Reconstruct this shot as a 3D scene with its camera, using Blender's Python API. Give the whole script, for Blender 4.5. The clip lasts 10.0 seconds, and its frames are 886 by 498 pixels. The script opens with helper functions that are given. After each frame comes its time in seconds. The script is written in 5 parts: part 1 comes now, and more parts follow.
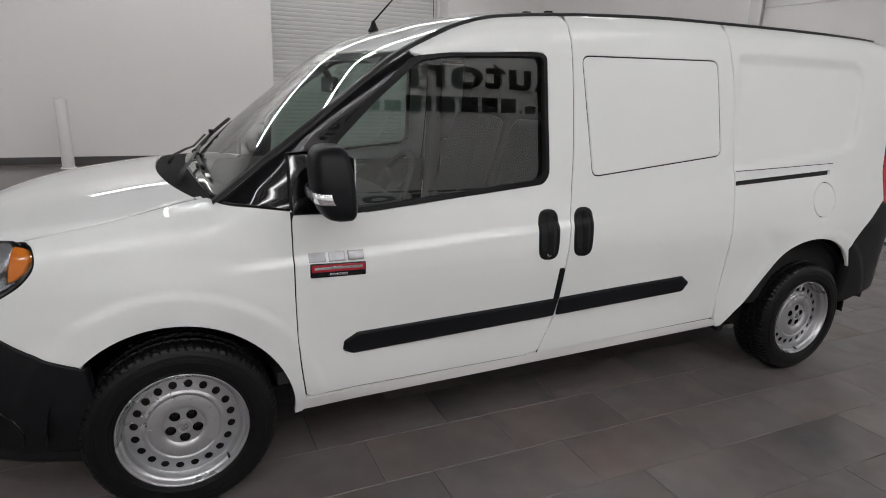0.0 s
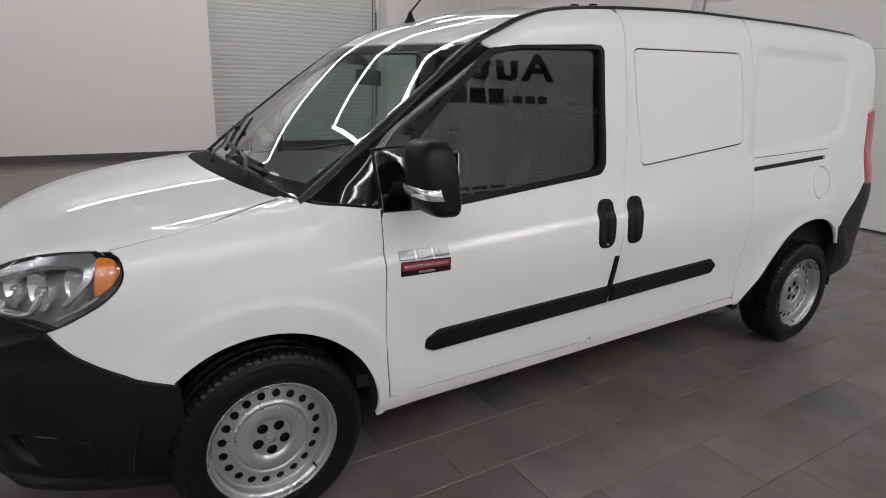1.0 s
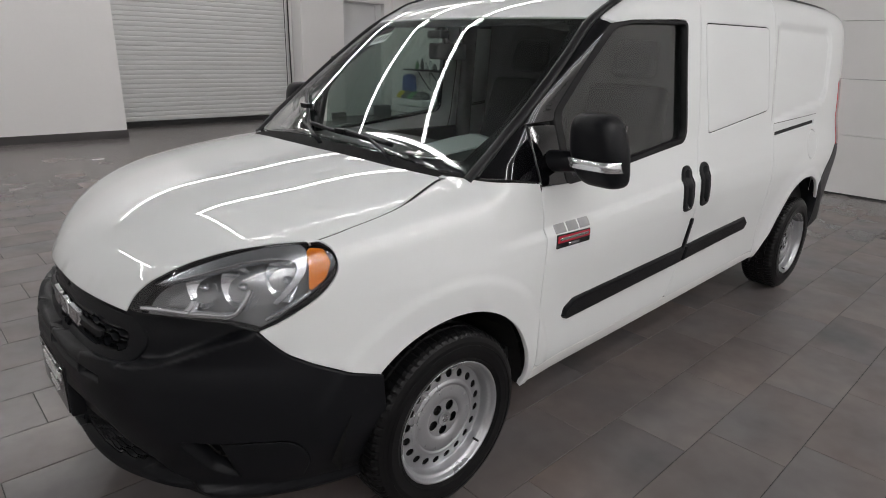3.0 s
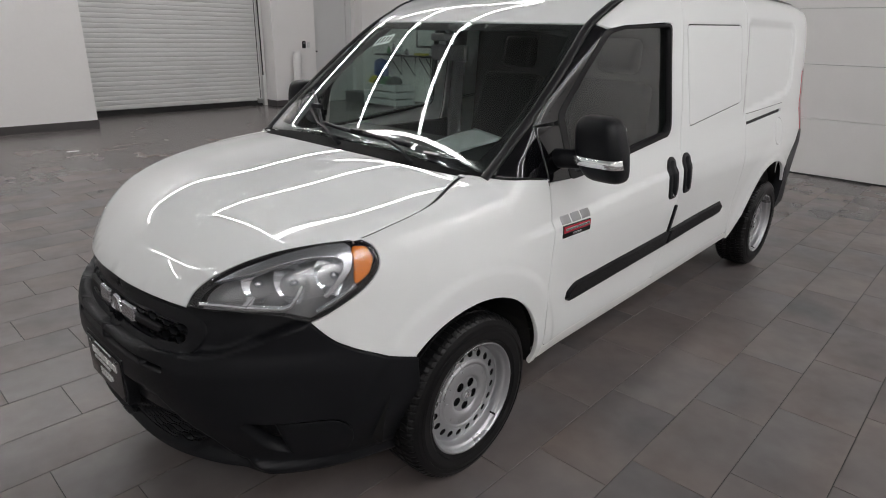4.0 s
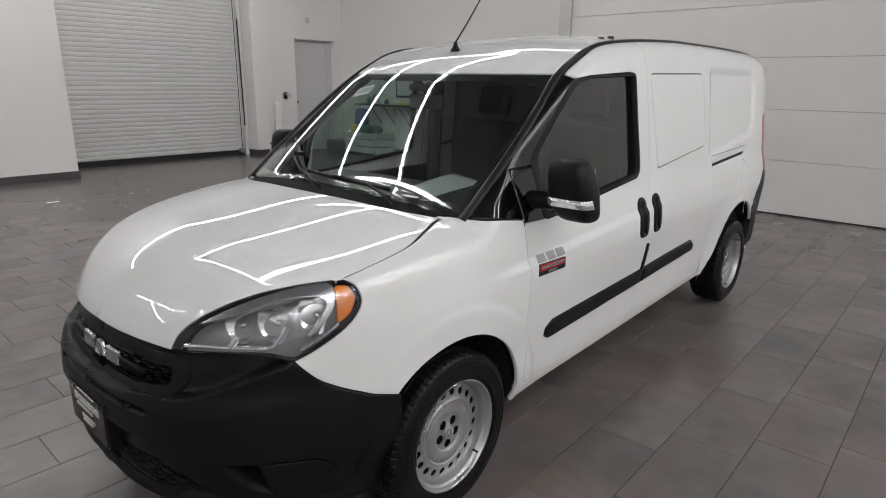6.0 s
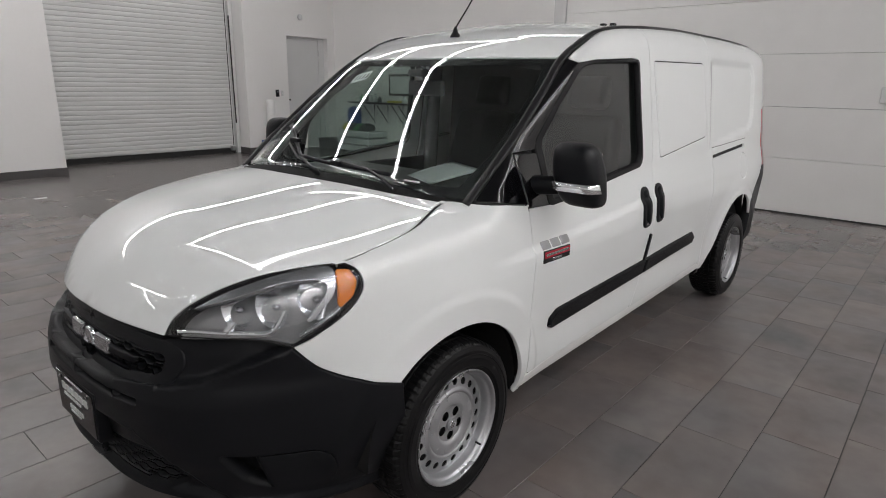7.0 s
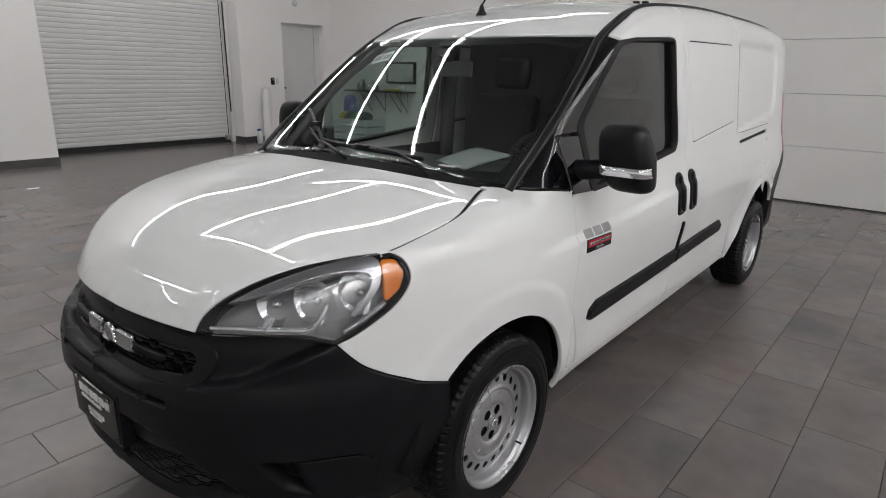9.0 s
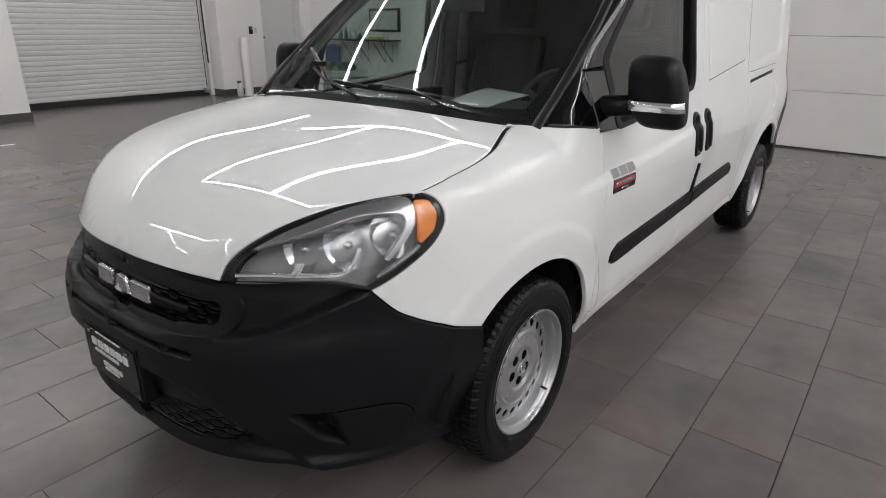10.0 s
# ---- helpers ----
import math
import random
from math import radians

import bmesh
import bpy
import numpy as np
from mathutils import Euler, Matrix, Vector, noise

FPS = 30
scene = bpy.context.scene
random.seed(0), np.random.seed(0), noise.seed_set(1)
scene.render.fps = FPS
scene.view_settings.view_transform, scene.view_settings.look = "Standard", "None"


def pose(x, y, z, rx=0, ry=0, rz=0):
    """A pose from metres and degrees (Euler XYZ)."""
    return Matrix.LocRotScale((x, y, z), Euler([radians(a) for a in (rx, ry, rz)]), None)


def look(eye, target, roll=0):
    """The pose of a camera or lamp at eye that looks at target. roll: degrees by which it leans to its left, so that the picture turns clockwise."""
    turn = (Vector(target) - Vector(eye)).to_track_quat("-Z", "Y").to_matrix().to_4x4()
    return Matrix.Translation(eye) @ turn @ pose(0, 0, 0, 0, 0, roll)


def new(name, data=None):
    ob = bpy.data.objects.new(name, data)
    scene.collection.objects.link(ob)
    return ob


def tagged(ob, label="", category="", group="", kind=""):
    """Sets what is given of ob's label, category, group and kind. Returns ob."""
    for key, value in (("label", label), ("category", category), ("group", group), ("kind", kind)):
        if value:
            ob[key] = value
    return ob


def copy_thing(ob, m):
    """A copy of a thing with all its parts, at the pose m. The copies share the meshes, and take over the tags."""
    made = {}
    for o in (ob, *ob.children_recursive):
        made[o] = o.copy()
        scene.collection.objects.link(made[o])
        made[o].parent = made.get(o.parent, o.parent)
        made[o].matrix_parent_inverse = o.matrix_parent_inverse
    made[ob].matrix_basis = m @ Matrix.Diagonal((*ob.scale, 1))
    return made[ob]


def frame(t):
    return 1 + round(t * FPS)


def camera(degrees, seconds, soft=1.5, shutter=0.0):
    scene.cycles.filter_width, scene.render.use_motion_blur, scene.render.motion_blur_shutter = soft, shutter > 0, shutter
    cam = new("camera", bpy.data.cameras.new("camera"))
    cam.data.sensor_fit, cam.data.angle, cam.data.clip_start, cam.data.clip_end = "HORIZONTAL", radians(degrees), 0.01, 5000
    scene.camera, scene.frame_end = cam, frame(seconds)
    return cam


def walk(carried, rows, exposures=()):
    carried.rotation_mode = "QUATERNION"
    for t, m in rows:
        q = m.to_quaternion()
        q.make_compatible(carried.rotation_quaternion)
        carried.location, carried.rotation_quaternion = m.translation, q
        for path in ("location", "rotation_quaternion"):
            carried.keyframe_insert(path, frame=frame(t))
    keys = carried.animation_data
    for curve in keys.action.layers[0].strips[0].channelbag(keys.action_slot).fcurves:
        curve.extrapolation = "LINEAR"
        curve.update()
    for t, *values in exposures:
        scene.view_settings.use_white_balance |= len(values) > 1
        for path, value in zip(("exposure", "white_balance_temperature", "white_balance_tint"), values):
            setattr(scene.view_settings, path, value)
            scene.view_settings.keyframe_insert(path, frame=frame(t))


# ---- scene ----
cam = camera(72.9, 10.0, soft=1.0)
PATH = [
    (0, (0.902, -2.809, 1.484), (1.701, -1.054, 0.951), 2.0),
    (0.5, (0.638, -2.697, 1.472), (1.568, -1.012, 0.931), 1.8),
    (1, (0.408, -2.532, 1.47), (1.432, -0.905, 0.92), 1.8),
    (1.5, (0.157, -2.421, 1.471), (1.275, -0.859, 0.913), 1.6),
    (2, (-0.07, -2.321, 1.486), (1.14, -0.833, 0.921), 1.5),
    (2.5, (-0.202, -2.146, 1.452), (1.075, -0.715, 0.884), 1.4),
    (3, (-0.319, -2.009, 1.459), (0.987, -0.63, 0.834), 1.6),
    (3.2, (-0.367, -1.983, 1.476), (0.947, -0.627, 0.819), 1.7),
    (4.3, (-0.602, -2.004, 1.566), (0.783, -0.732, 0.887), 1.2),
    (4.5, (-0.611, -2.005, 1.571), (0.782, -0.74, 0.891), 1.2),
    (5, (-0.623, -2.027, 1.566), (0.791, -0.763, 0.931), 1.0),
    (5.5, (-0.616, -2.044, 1.562), (0.823, -0.771, 1.009), 0.9),
    (5.7, (-0.612, -2.06, 1.562), (0.827, -0.78, 1.022), 0.8),
    (6.8, (-0.601, -2.007, 1.484), (0.856, -0.741, 0.959), 0.9),
    (7, (-0.598, -1.993, 1.478), (0.864, -0.734, 0.949), 1.0),
    (7.5, (-0.61, -1.973, 1.467), (0.857, -0.721, 0.938), 1.0),
    (8, (-0.613, -1.937, 1.45), (0.858, -0.692, 0.916), 0.9),
    (8.5, (-0.609, -1.882, 1.445), (0.865, -0.643, 0.904), 1.0),
    (9, (-0.612, -1.787, 1.436), (0.862, -0.557, 0.877), 1.0),
    (9.5, (-0.626, -1.702, 1.416), (0.84, -0.498, 0.781), 1.1),
    (10, (-0.647, -1.639, 1.373), (0.829, -0.486, 0.673), 0.5),
]
walk(cam, [(t, look(eye, target, roll)) for t, eye, target, roll in PATH], exposures=((0.0, -0.15), (2.0, -0.07), (4.0, -0.03), (9.3, -0.03), (10.0, 0.14)))

# ---- light ----
world = bpy.data.worlds.new("showroom_air")
scene.world = world
world.use_nodes = True
world.node_tree.nodes["Background"].inputs["Color"].default_value = (0.9, 0.95, 1.0, 1)
world.node_tree.nodes["Background"].inputs["Strength"].default_value = 0.05
scene.view_settings.exposure = 0.0


# ---- materials ----
def material(name, base, rough=0.5, metal=0.0, coat=0.0, coat_rough=0.03, spread=0.06, grain=60.0, bump=0.0, big=3.0, rough_spread=0.08, random_tone=0.0, spec=0.5):
    """A Principled material with colour and gloss varied at two scales and a fine relief."""
    m = bpy.data.materials.new(name)
    m.use_nodes = True
    nt = m.node_tree
    b = nt.nodes["Principled BSDF"]
    b.inputs["Roughness"].default_value, b.inputs["Metallic"].default_value = rough, metal
    b.inputs["Coat Weight"].default_value, b.inputs["Coat Roughness"].default_value = coat, coat_rough
    b.inputs["Specular IOR Level"].default_value = spec
    tex = nt.nodes.new("ShaderNodeTexCoord")
    n1, n2 = nt.nodes.new("ShaderNodeTexNoise"), nt.nodes.new("ShaderNodeTexNoise")
    n1.inputs["Scale"].default_value, n2.inputs["Scale"].default_value = big, grain
    n1.inputs["Detail"].default_value, n2.inputs["Detail"].default_value = 5, 4
    for n in (n1, n2):
        nt.links.new(tex.outputs["Object"], n.inputs["Vector"])
    mix = nt.nodes.new("ShaderNodeMath")
    mix.operation = "MULTIPLY_ADD"
    nt.links.new(n2.outputs["Fac"], mix.inputs[0])
    mix.inputs[1].default_value = 0.4
    nt.links.new(n1.outputs["Fac"], mix.inputs[2])
    last = mix.outputs[0]
    if random_tone:
        info = nt.nodes.new("ShaderNodeObjectInfo")
        shift = nt.nodes.new("ShaderNodeVectorMath")
        shift.operation, shift.inputs[1].default_value = "MULTIPLY_ADD", (37.0, 53.0, 19.0)
        nt.links.new(info.outputs["Random"], shift.inputs[0])
        nt.links.new(tex.outputs["Object"], shift.inputs[2])
        for n in (n1, n2):
            nt.links.new(shift.outputs[0], n.inputs["Vector"])
        add = nt.nodes.new("ShaderNodeMath")
        add.operation = "MULTIPLY_ADD"
        nt.links.new(info.outputs["Random"], add.inputs[0])
        add.inputs[1].default_value = random_tone
        nt.links.new(last, add.inputs[2])
        last = add.outputs[0]
    span = nt.nodes.new("ShaderNodeMapRange")
    span.clamp = False
    span.inputs["From Min"].default_value, span.inputs["From Max"].default_value = 0.4, 1.0 + random_tone
    span.inputs["To Min"].default_value, span.inputs["To Max"].default_value = 1 - spread, 1 + spread
    nt.links.new(last, span.inputs["Value"])
    tone = nt.nodes.new("ShaderNodeVectorMath")
    tone.operation = "SCALE"
    tone.inputs[0].default_value = base
    nt.links.new(span.outputs["Result"], tone.inputs["Scale"])
    nt.links.new(tone.outputs[0], b.inputs["Base Color"])
    if rough_spread:
        rr = nt.nodes.new("ShaderNodeMapRange")
        rr.inputs["To Min"].default_value, rr.inputs["To Max"].default_value = max(0, rough - rough_spread), rough + rough_spread
        nt.links.new(n1.outputs["Fac"], rr.inputs["Value"])
        nt.links.new(rr.outputs["Result"], b.inputs["Roughness"])
    if bump:
        bp = nt.nodes.new("ShaderNodeBump")
        bp.inputs["Strength"].default_value, bp.inputs["Distance"].default_value = 0.6, bump
        nt.links.new(n2.outputs["Fac"], bp.inputs["Height"])
        nt.links.new(bp.outputs["Normal"], b.inputs["Normal"])
    return m


def glass(name, tint, rough=0.0, ior=1.5):
    m = bpy.data.materials.new(name)
    m.use_nodes = True
    nt = m.node_tree
    nt.nodes.remove(nt.nodes["Principled BSDF"])
    out = nt.nodes["Material Output"]
    clear, gloss, mix = nt.nodes.new("ShaderNodeBsdfTransparent"), nt.nodes.new("ShaderNodeBsdfGlossy"), nt.nodes.new("ShaderNodeMixShader")
    clear.inputs["Color"].default_value = (*tint, 1)
    gloss.inputs["Roughness"].default_value = rough
    face, power, span = nt.nodes.new("ShaderNodeLayerWeight"), nt.nodes.new("ShaderNodeMath"), nt.nodes.new("ShaderNodeMath")
    face.inputs["Blend"].default_value = 0.5
    power.operation, power.inputs[1].default_value = "POWER", 4.5
    span.operation, span.inputs[1].default_value, span.inputs[2].default_value = "MULTIPLY_ADD", 0.92, 2 * ((ior - 1) / (ior + 1)) ** 2
    nt.links.new(face.outputs["Facing"], power.inputs[0])
    nt.links.new(power.outputs[0], span.inputs[0])
    nt.links.new(span.outputs[0], mix.inputs[0])
    nt.links.new(clear.outputs[0], mix.inputs[1])
    nt.links.new(gloss.outputs[0], mix.inputs[2])
    nt.links.new(mix.outputs[0], out.inputs["Surface"])
    return m


def glow(name, colour, strength):
    m = bpy.data.materials.new(name)
    m.use_nodes = True
    b = m.node_tree.nodes["Principled BSDF"]
    b.inputs["Base Color"].default_value = (0.9, 0.9, 0.9, 1)
    b.inputs["Emission Color"].default_value, b.inputs["Emission Strength"].default_value = (*colour, 1), strength
    return m


PAINT = material("white_car_paint", (0.752, 0.768, 0.766), 0.6, coat=1.0, coat_rough=0.015, spread=0.008, rough_spread=0.03, spec=0.0)
ROCKER = material("white_chip_guard", (0.72, 0.72, 0.71), 0.4, coat=0.5, coat_rough=0.15, bump=0.0006, grain=400)
PLASTIC = material("black_grained_plastic", (0.0075, 0.0080, 0.0096), 0.38, spec=0.18, spread=0.15, bump=0.0004, grain=900)
MATTE = material("matte_dark_trim", (0.013, 0.013, 0.014), 0.40, spread=0.12, spec=0.25)
GLOSS = material("gloss_black_trim", (0.004, 0.004, 0.005), 0.05, coat=0.0, spread=0.05, rough_spread=0.0)
RUBBER = material("black_rubber", (0.006, 0.006, 0.007), 0.5, spec=0.2, spread=0.15)
COWL = material("dull_black_cowl_plastic", (0.005, 0.005, 0.0055), 0.75, spec=0.08, spread=0.2, bump=0.0004, grain=700)
TYRE = material("tyre_rubber", (0.005, 0.005, 0.0055), 0.38, spec=0.22, spread=0.25, bump=0.0003, grain=250, big=14)
STEEL = material("silver_painted_steel", (0.42, 0.425, 0.44), 0.28, metal=0.7, spread=0.05, rough_spread=0.05)
CHROME = material("chrome", (0.75, 0.76, 0.78), 0.09, metal=1.0, spread=0.02, rough_spread=0.02)
SATIN = material("satin_silver", (0.55, 0.56, 0.58), 0.25, metal=0.9, spread=0.04)
DULL = material("dull_silver_emblem", (0.30, 0.30, 0.31), 0.35, metal=0.8, spread=0.04)
REFLECTOR = material("lamp_reflector", (0.80, 0.81, 0.83), 0.10, metal=0.85, spread=0.04, rough_spread=0.02)
LAMP_DARK = material("lamp_bezel_grey", (0.46, 0.465, 0.47), 0.24, metal=0.6, spread=0.08)
AMBER = material("amber_lens", (0.72, 0.20, 0.012), 0.12, coat=0.5, spread=0.12, grain=180, bump=0.0006)
RED_LENS = material("red_lens", (0.42, 0.012, 0.03), 0.12, coat=0.5, spread=0.08)
RED_BADGE = material("red_badge", (0.35, 0.012, 0.03), 0.25, coat=0.5, spread=0.06)
DARK_VOID = material("underbody_black", (0.006, 0.006, 0.006), 0.8, spread=0.2)
INTERIOR = material("charcoal_interior_plastic", (0.022, 0.024, 0.025), 0.6, spread=0.10, grain=8)
CLOTH = material("charcoal_seat_cloth", (0.014, 0.0145, 0.016), 0.9, spread=0.12, grain=8)
HEADLINER = material("grey_headliner", (0.085, 0.088, 0.088), 0.95, spread=0.1, grain=8)
PAPER = material("window_sticker_paper", (0.62, 0.70, 0.68), 0.6, spread=0.05)
WHITE_PRINT = material("white_print", (0.75, 0.75, 0.75), 0.5, spread=0.03)
SCREEN_GLASS = glass("windscreen_glass", (0.86, 0.92, 0.89))
DOOR_GLASS = glass("tinted_door_glass", (0.42, 0.52, 0.48), ior=1.6)
LENS_GLASS = glass("clear_lens", (0.93, 0.94, 0.95), ior=1.45)
BULB_GLASS = glass("mirror_lamp_lens", (0.8, 0.8, 0.8), ior=1.45)
MIRROR = material("mirror_glass", (0.8, 0.8, 0.8), 0.02, metal=1.0, spread=0.0, rough_spread=0)
WALL = material("white_wall_paint", (0.80, 0.785, 0.775), 0.55, spread=0.025, grain=20, big=0.5)
CEILING = material("ceiling_paint", (0.40, 0.41, 0.41), 0.7, spread=0.06, big=0.4)
BASEBOARD = material("charcoal_baseboard_tile", (0.065, 0.06, 0.06), 0.35, spread=0.12)
SHUTTER = material("white_shutter_slat", (0.64, 0.64, 0.63), 0.45, spread=0.04)
SHUTTER_DARK = material("shutter_seal", (0.015, 0.015, 0.015), 0.7)
PANEL = material("white_door_panel", (0.71, 0.70, 0.69), 0.42, spread=0.03)
ALU = material("brushed_aluminium", (0.5, 0.5, 0.5), 0.35, metal=0.9)
BOLLARD = material("white_bollard_sleeve", (0.74, 0.73, 0.72), 0.4, spread=0.03)
DOOR_WHITE = material("white_door_paint", (0.62, 0.62, 0.62), 0.4, spread=0.02)
BLACK_PRINT = material("black_sign_letters", (0.01, 0.01, 0.01), 0.4)
TILE = material("slate_floor_tile", (0.108, 0.101, 0.100), 0.25, spread=0.34, grain=11, big=2.6, rough_spread=0.03, random_tone=0.28)
# a brown cast drifts through the slate
nt = TILE.node_tree
for n in nt.nodes:
    if n.type == "TEX_NOISE":
        n.inputs["Detail"].default_value = 3
warm, cast_mix = nt.nodes.new("ShaderNodeTexNoise"), nt.nodes.new("ShaderNodeMix")
warm.inputs["Scale"].default_value, warm.inputs["Detail"].default_value = 1.7, 1.5
shift = next(n for n in nt.nodes if n.type == "VECT_MATH" and n.operation == "MULTIPLY_ADD")
tone = next(n for n in nt.nodes if n.type == "VECT_MATH" and n.operation == "SCALE")
nt.links.new(shift.outputs[0], warm.inputs["Vector"])
cast_mix.data_type = "RGBA"
nt.links.new(warm.outputs["Fac"], cast_mix.inputs["Factor"])
cast_mix.inputs["A"].default_value, cast_mix.inputs["B"].default_value = (0.100, 0.106, 0.116, 1), (0.190, 0.148, 0.132, 1)
nt.links.new(cast_mix.outputs["Result"], tone.inputs[0])
LAMP = glow("led_strip", (1.0, 0.985, 0.985), 34.0)
GROUT = material("dark_grout", (0.028, 0.025, 0.024), 0.8, spread=0.2)


# ---- mesh helpers ----
def part(name, bm, mat, parent=None, label="", smooth=False, loc=None, shaped=True):
    top = parent
    while top is not None and top.parent:
        top = top.parent
    if top is not None and top.name == "cargo_van" and loc is None and shaped:
        for v, c in zip(bm.verts, settle([tuple(v.co) for v in bm.verts])):
            v.co = c
    me = bpy.data.meshes.new(name)
    bm.normal_update()
    bm.to_mesh(me)
    bm.free()
    me.materials.append(mat)
    if smooth:
        me.shade_smooth()
    ob = new(name, me)
    ob.parent = parent
    if loc is not None:
        ob.location = loc
    if label:
        ob["label"] = label
    return ob


def thing(name, label, category, group="", loc=(0, 0, 0)):
    ob = new(name)
    ob.location = loc
    return tagged(ob, label, category, group)


def box(x0, x1, y0, y1, z0, z1, bevel=0.0, seg=2, bm=None):
    bm = bm or bmesh.new()
    r = bmesh.ops.create_cube(bm, size=1)
    bmesh.ops.transform(bm, matrix=Matrix.Translation(((x0 + x1) / 2, (y0 + y1) / 2, (z0 + z1) / 2)) @ Matrix.Diagonal((x1 - x0, y1 - y0, z1 - z0, 1)), verts=r["verts"])
    if bevel:
        es = list({e for v in r["verts"] for e in v.link_edges})
        bmesh.ops.bevel(bm, geom=es, offset=bevel, segments=seg, profile=0.6, affect="EDGES")
    return bm


def tube(points, radius, sides=10, bm=None, closed=False, caps=True, squash=1.0):
    """A round bar along a path; radius may be one number or one for each point."""
    bm = bm or bmesh.new()
    pts = [Vector(p) for p in points]
    n = len(pts)
    rings = []
    up = Vector((0, 0, 1))
    for i, p in enumerate(pts):
        d = (pts[(i + 1) % n] - pts[i - 1]) if closed else (pts[min(i + 1, n - 1)] - pts[max(i - 1, 0)])
        d.normalize()
        a = d.cross(up if abs(d.z) < 0.95 else Vector((1, 0, 0))).normalized()
        b = a.cross(d).normalized()
        r = radius[i] if isinstance(radius, (list, tuple)) else radius
        rings.append([bm.verts.new(p + (a * math.cos(2 * math.pi * k / sides) + b * squash * math.sin(2 * math.pi * k / sides)) * r) for k in range(sides)])
    m = n if closed else n - 1
    for i in range(m):
        q, w = rings[i], rings[(i + 1) % n]
        for k in range(sides):
            bm.faces.new((q[k], q[(k + 1) % sides], w[(k + 1) % sides], w[k]))
    if caps and not closed:
        bm.faces.new(rings[0][::-1]), bm.faces.new(rings[-1])
    bmesh.ops.recalc_face_normals(bm, faces=bm.faces)
    return bm


def lathe(profile, sides=64, bm=None, closed=False):
    """Turns a profile of (radius, y) about the y axis."""
    bm = bm or bmesh.new()
    rings = [[bm.verts.new((r * math.cos(2 * math.pi * k / sides), y, r * math.sin(2 * math.pi * k / sides))) for k in range(sides)] for r, y in profile]
    pairs = list(zip(rings, rings[1:] + rings[:1])) if closed else list(zip(rings, rings[1:]))
    for q, w in pairs:
        for k in range(sides):
            bm.faces.new((q[k], q[(k + 1) % sides], w[(k + 1) % sides], w[k]))
    bmesh.ops.recalc_face_normals(bm, faces=bm.faces)
    return bm


def pchip(xs, ys):
    """A smooth curve through the points, with no overshoot; straight beyond the ends."""
    xs, ys = np.array(xs, float), np.array(ys, float)
    h, d = np.diff(xs), np.diff(ys) / np.diff(xs)
    m = np.zeros_like(xs)
    same = d[:-1] * d[1:] > 0
    w1, w2 = 2 * h[1:] + h[:-1], h[1:] + 2 * h[:-1]
    with np.errstate(divide="ignore", invalid="ignore"):
        m[1:-1] = np.where(same, (w1 + w2) / (w1 / d[:-1] + w2 / d[1:]), 0)
    m[0], m[-1] = d[0], d[-1]

    def at(x):
        x = np.asarray(x, float)
        i = np.clip(np.searchsorted(xs, x) - 1, 0, len(h) - 1)
        t = (x - xs[i]) / h[i]
        lo, hi = t < 0, t > 1
        tt = np.clip(t, 0, 1)
        v = ((1 + 2 * tt) * (1 - tt) ** 2 * ys[i] + tt * (1 - tt) ** 2 * h[i] * m[i] + tt ** 2 * (3 - 2 * tt) * ys[i + 1] - tt ** 2 * (1 - tt) * h[i] * m[i + 1])
        return np.where(lo, ys[0] + m[0] * (x - xs[0]), np.where(hi, ys[-1] + m[-1] * (x - xs[-1]), v))
    return at


def spline(points, step=0.012, closed=False):
    """A Catmull-Rom curve through 2D points, cut in even steps."""
    p = np.array(points, float)
    n = len(p)
    out = []
    for i in range(n if closed else n - 1):
        a, b, c, d = (p[(i + k) % n] if closed else p[min(max(i + k, 0), n - 1)] for k in (-1, 0, 1, 2))
        m = max(2, int(np.linalg.norm(c - b) / step))
        for t in np.linspace(0, 1, m, endpoint=False):
            out.append(0.5 * (2 * b + (c - a) * t + (2 * a - 5 * b + 4 * c - d) * t * t + (3 * b - a - 3 * c + d) * t ** 3))
    if not closed:
        out.append(p[-1])
    return [tuple(q) for q in out]


def rounded(points, r, seg=6):
    """A closed polygon with its corners rounded."""
    p = [np.array(q, float) for q in points]
    out = []
    for i, q in enumerate(p):
        a, b = p[i - 1] - q, p[(i + 1) % len(p)] - q
        la, lb = np.linalg.norm(a), np.linalg.norm(b)
        s = min(r, la * 0.45, lb * 0.45)
        u, v = q + a / la * s, q + b / lb * s
        out += [tuple((1 - t) ** 2 * u + 2 * t * (1 - t) * q + t * t * v) for t in np.linspace(0, 1, seg)]
    return out


def even(poly, step):
    """A closed polygon cut in steps of at most that length."""
    out = []
    for a, b in zip(poly, poly[1:] + poly[:1]):
        a, b = np.array(a, float), np.array(b, float)
        n = max(1, int(math.ceil(np.linalg.norm(b - a) / step)))
        out += [tuple(a + (b - a) * k / n) for k in range(n)]
    return [q for i, q in enumerate(out) if np.linalg.norm(np.array(q) - np.array(out[i - 1])) > 1e-5]


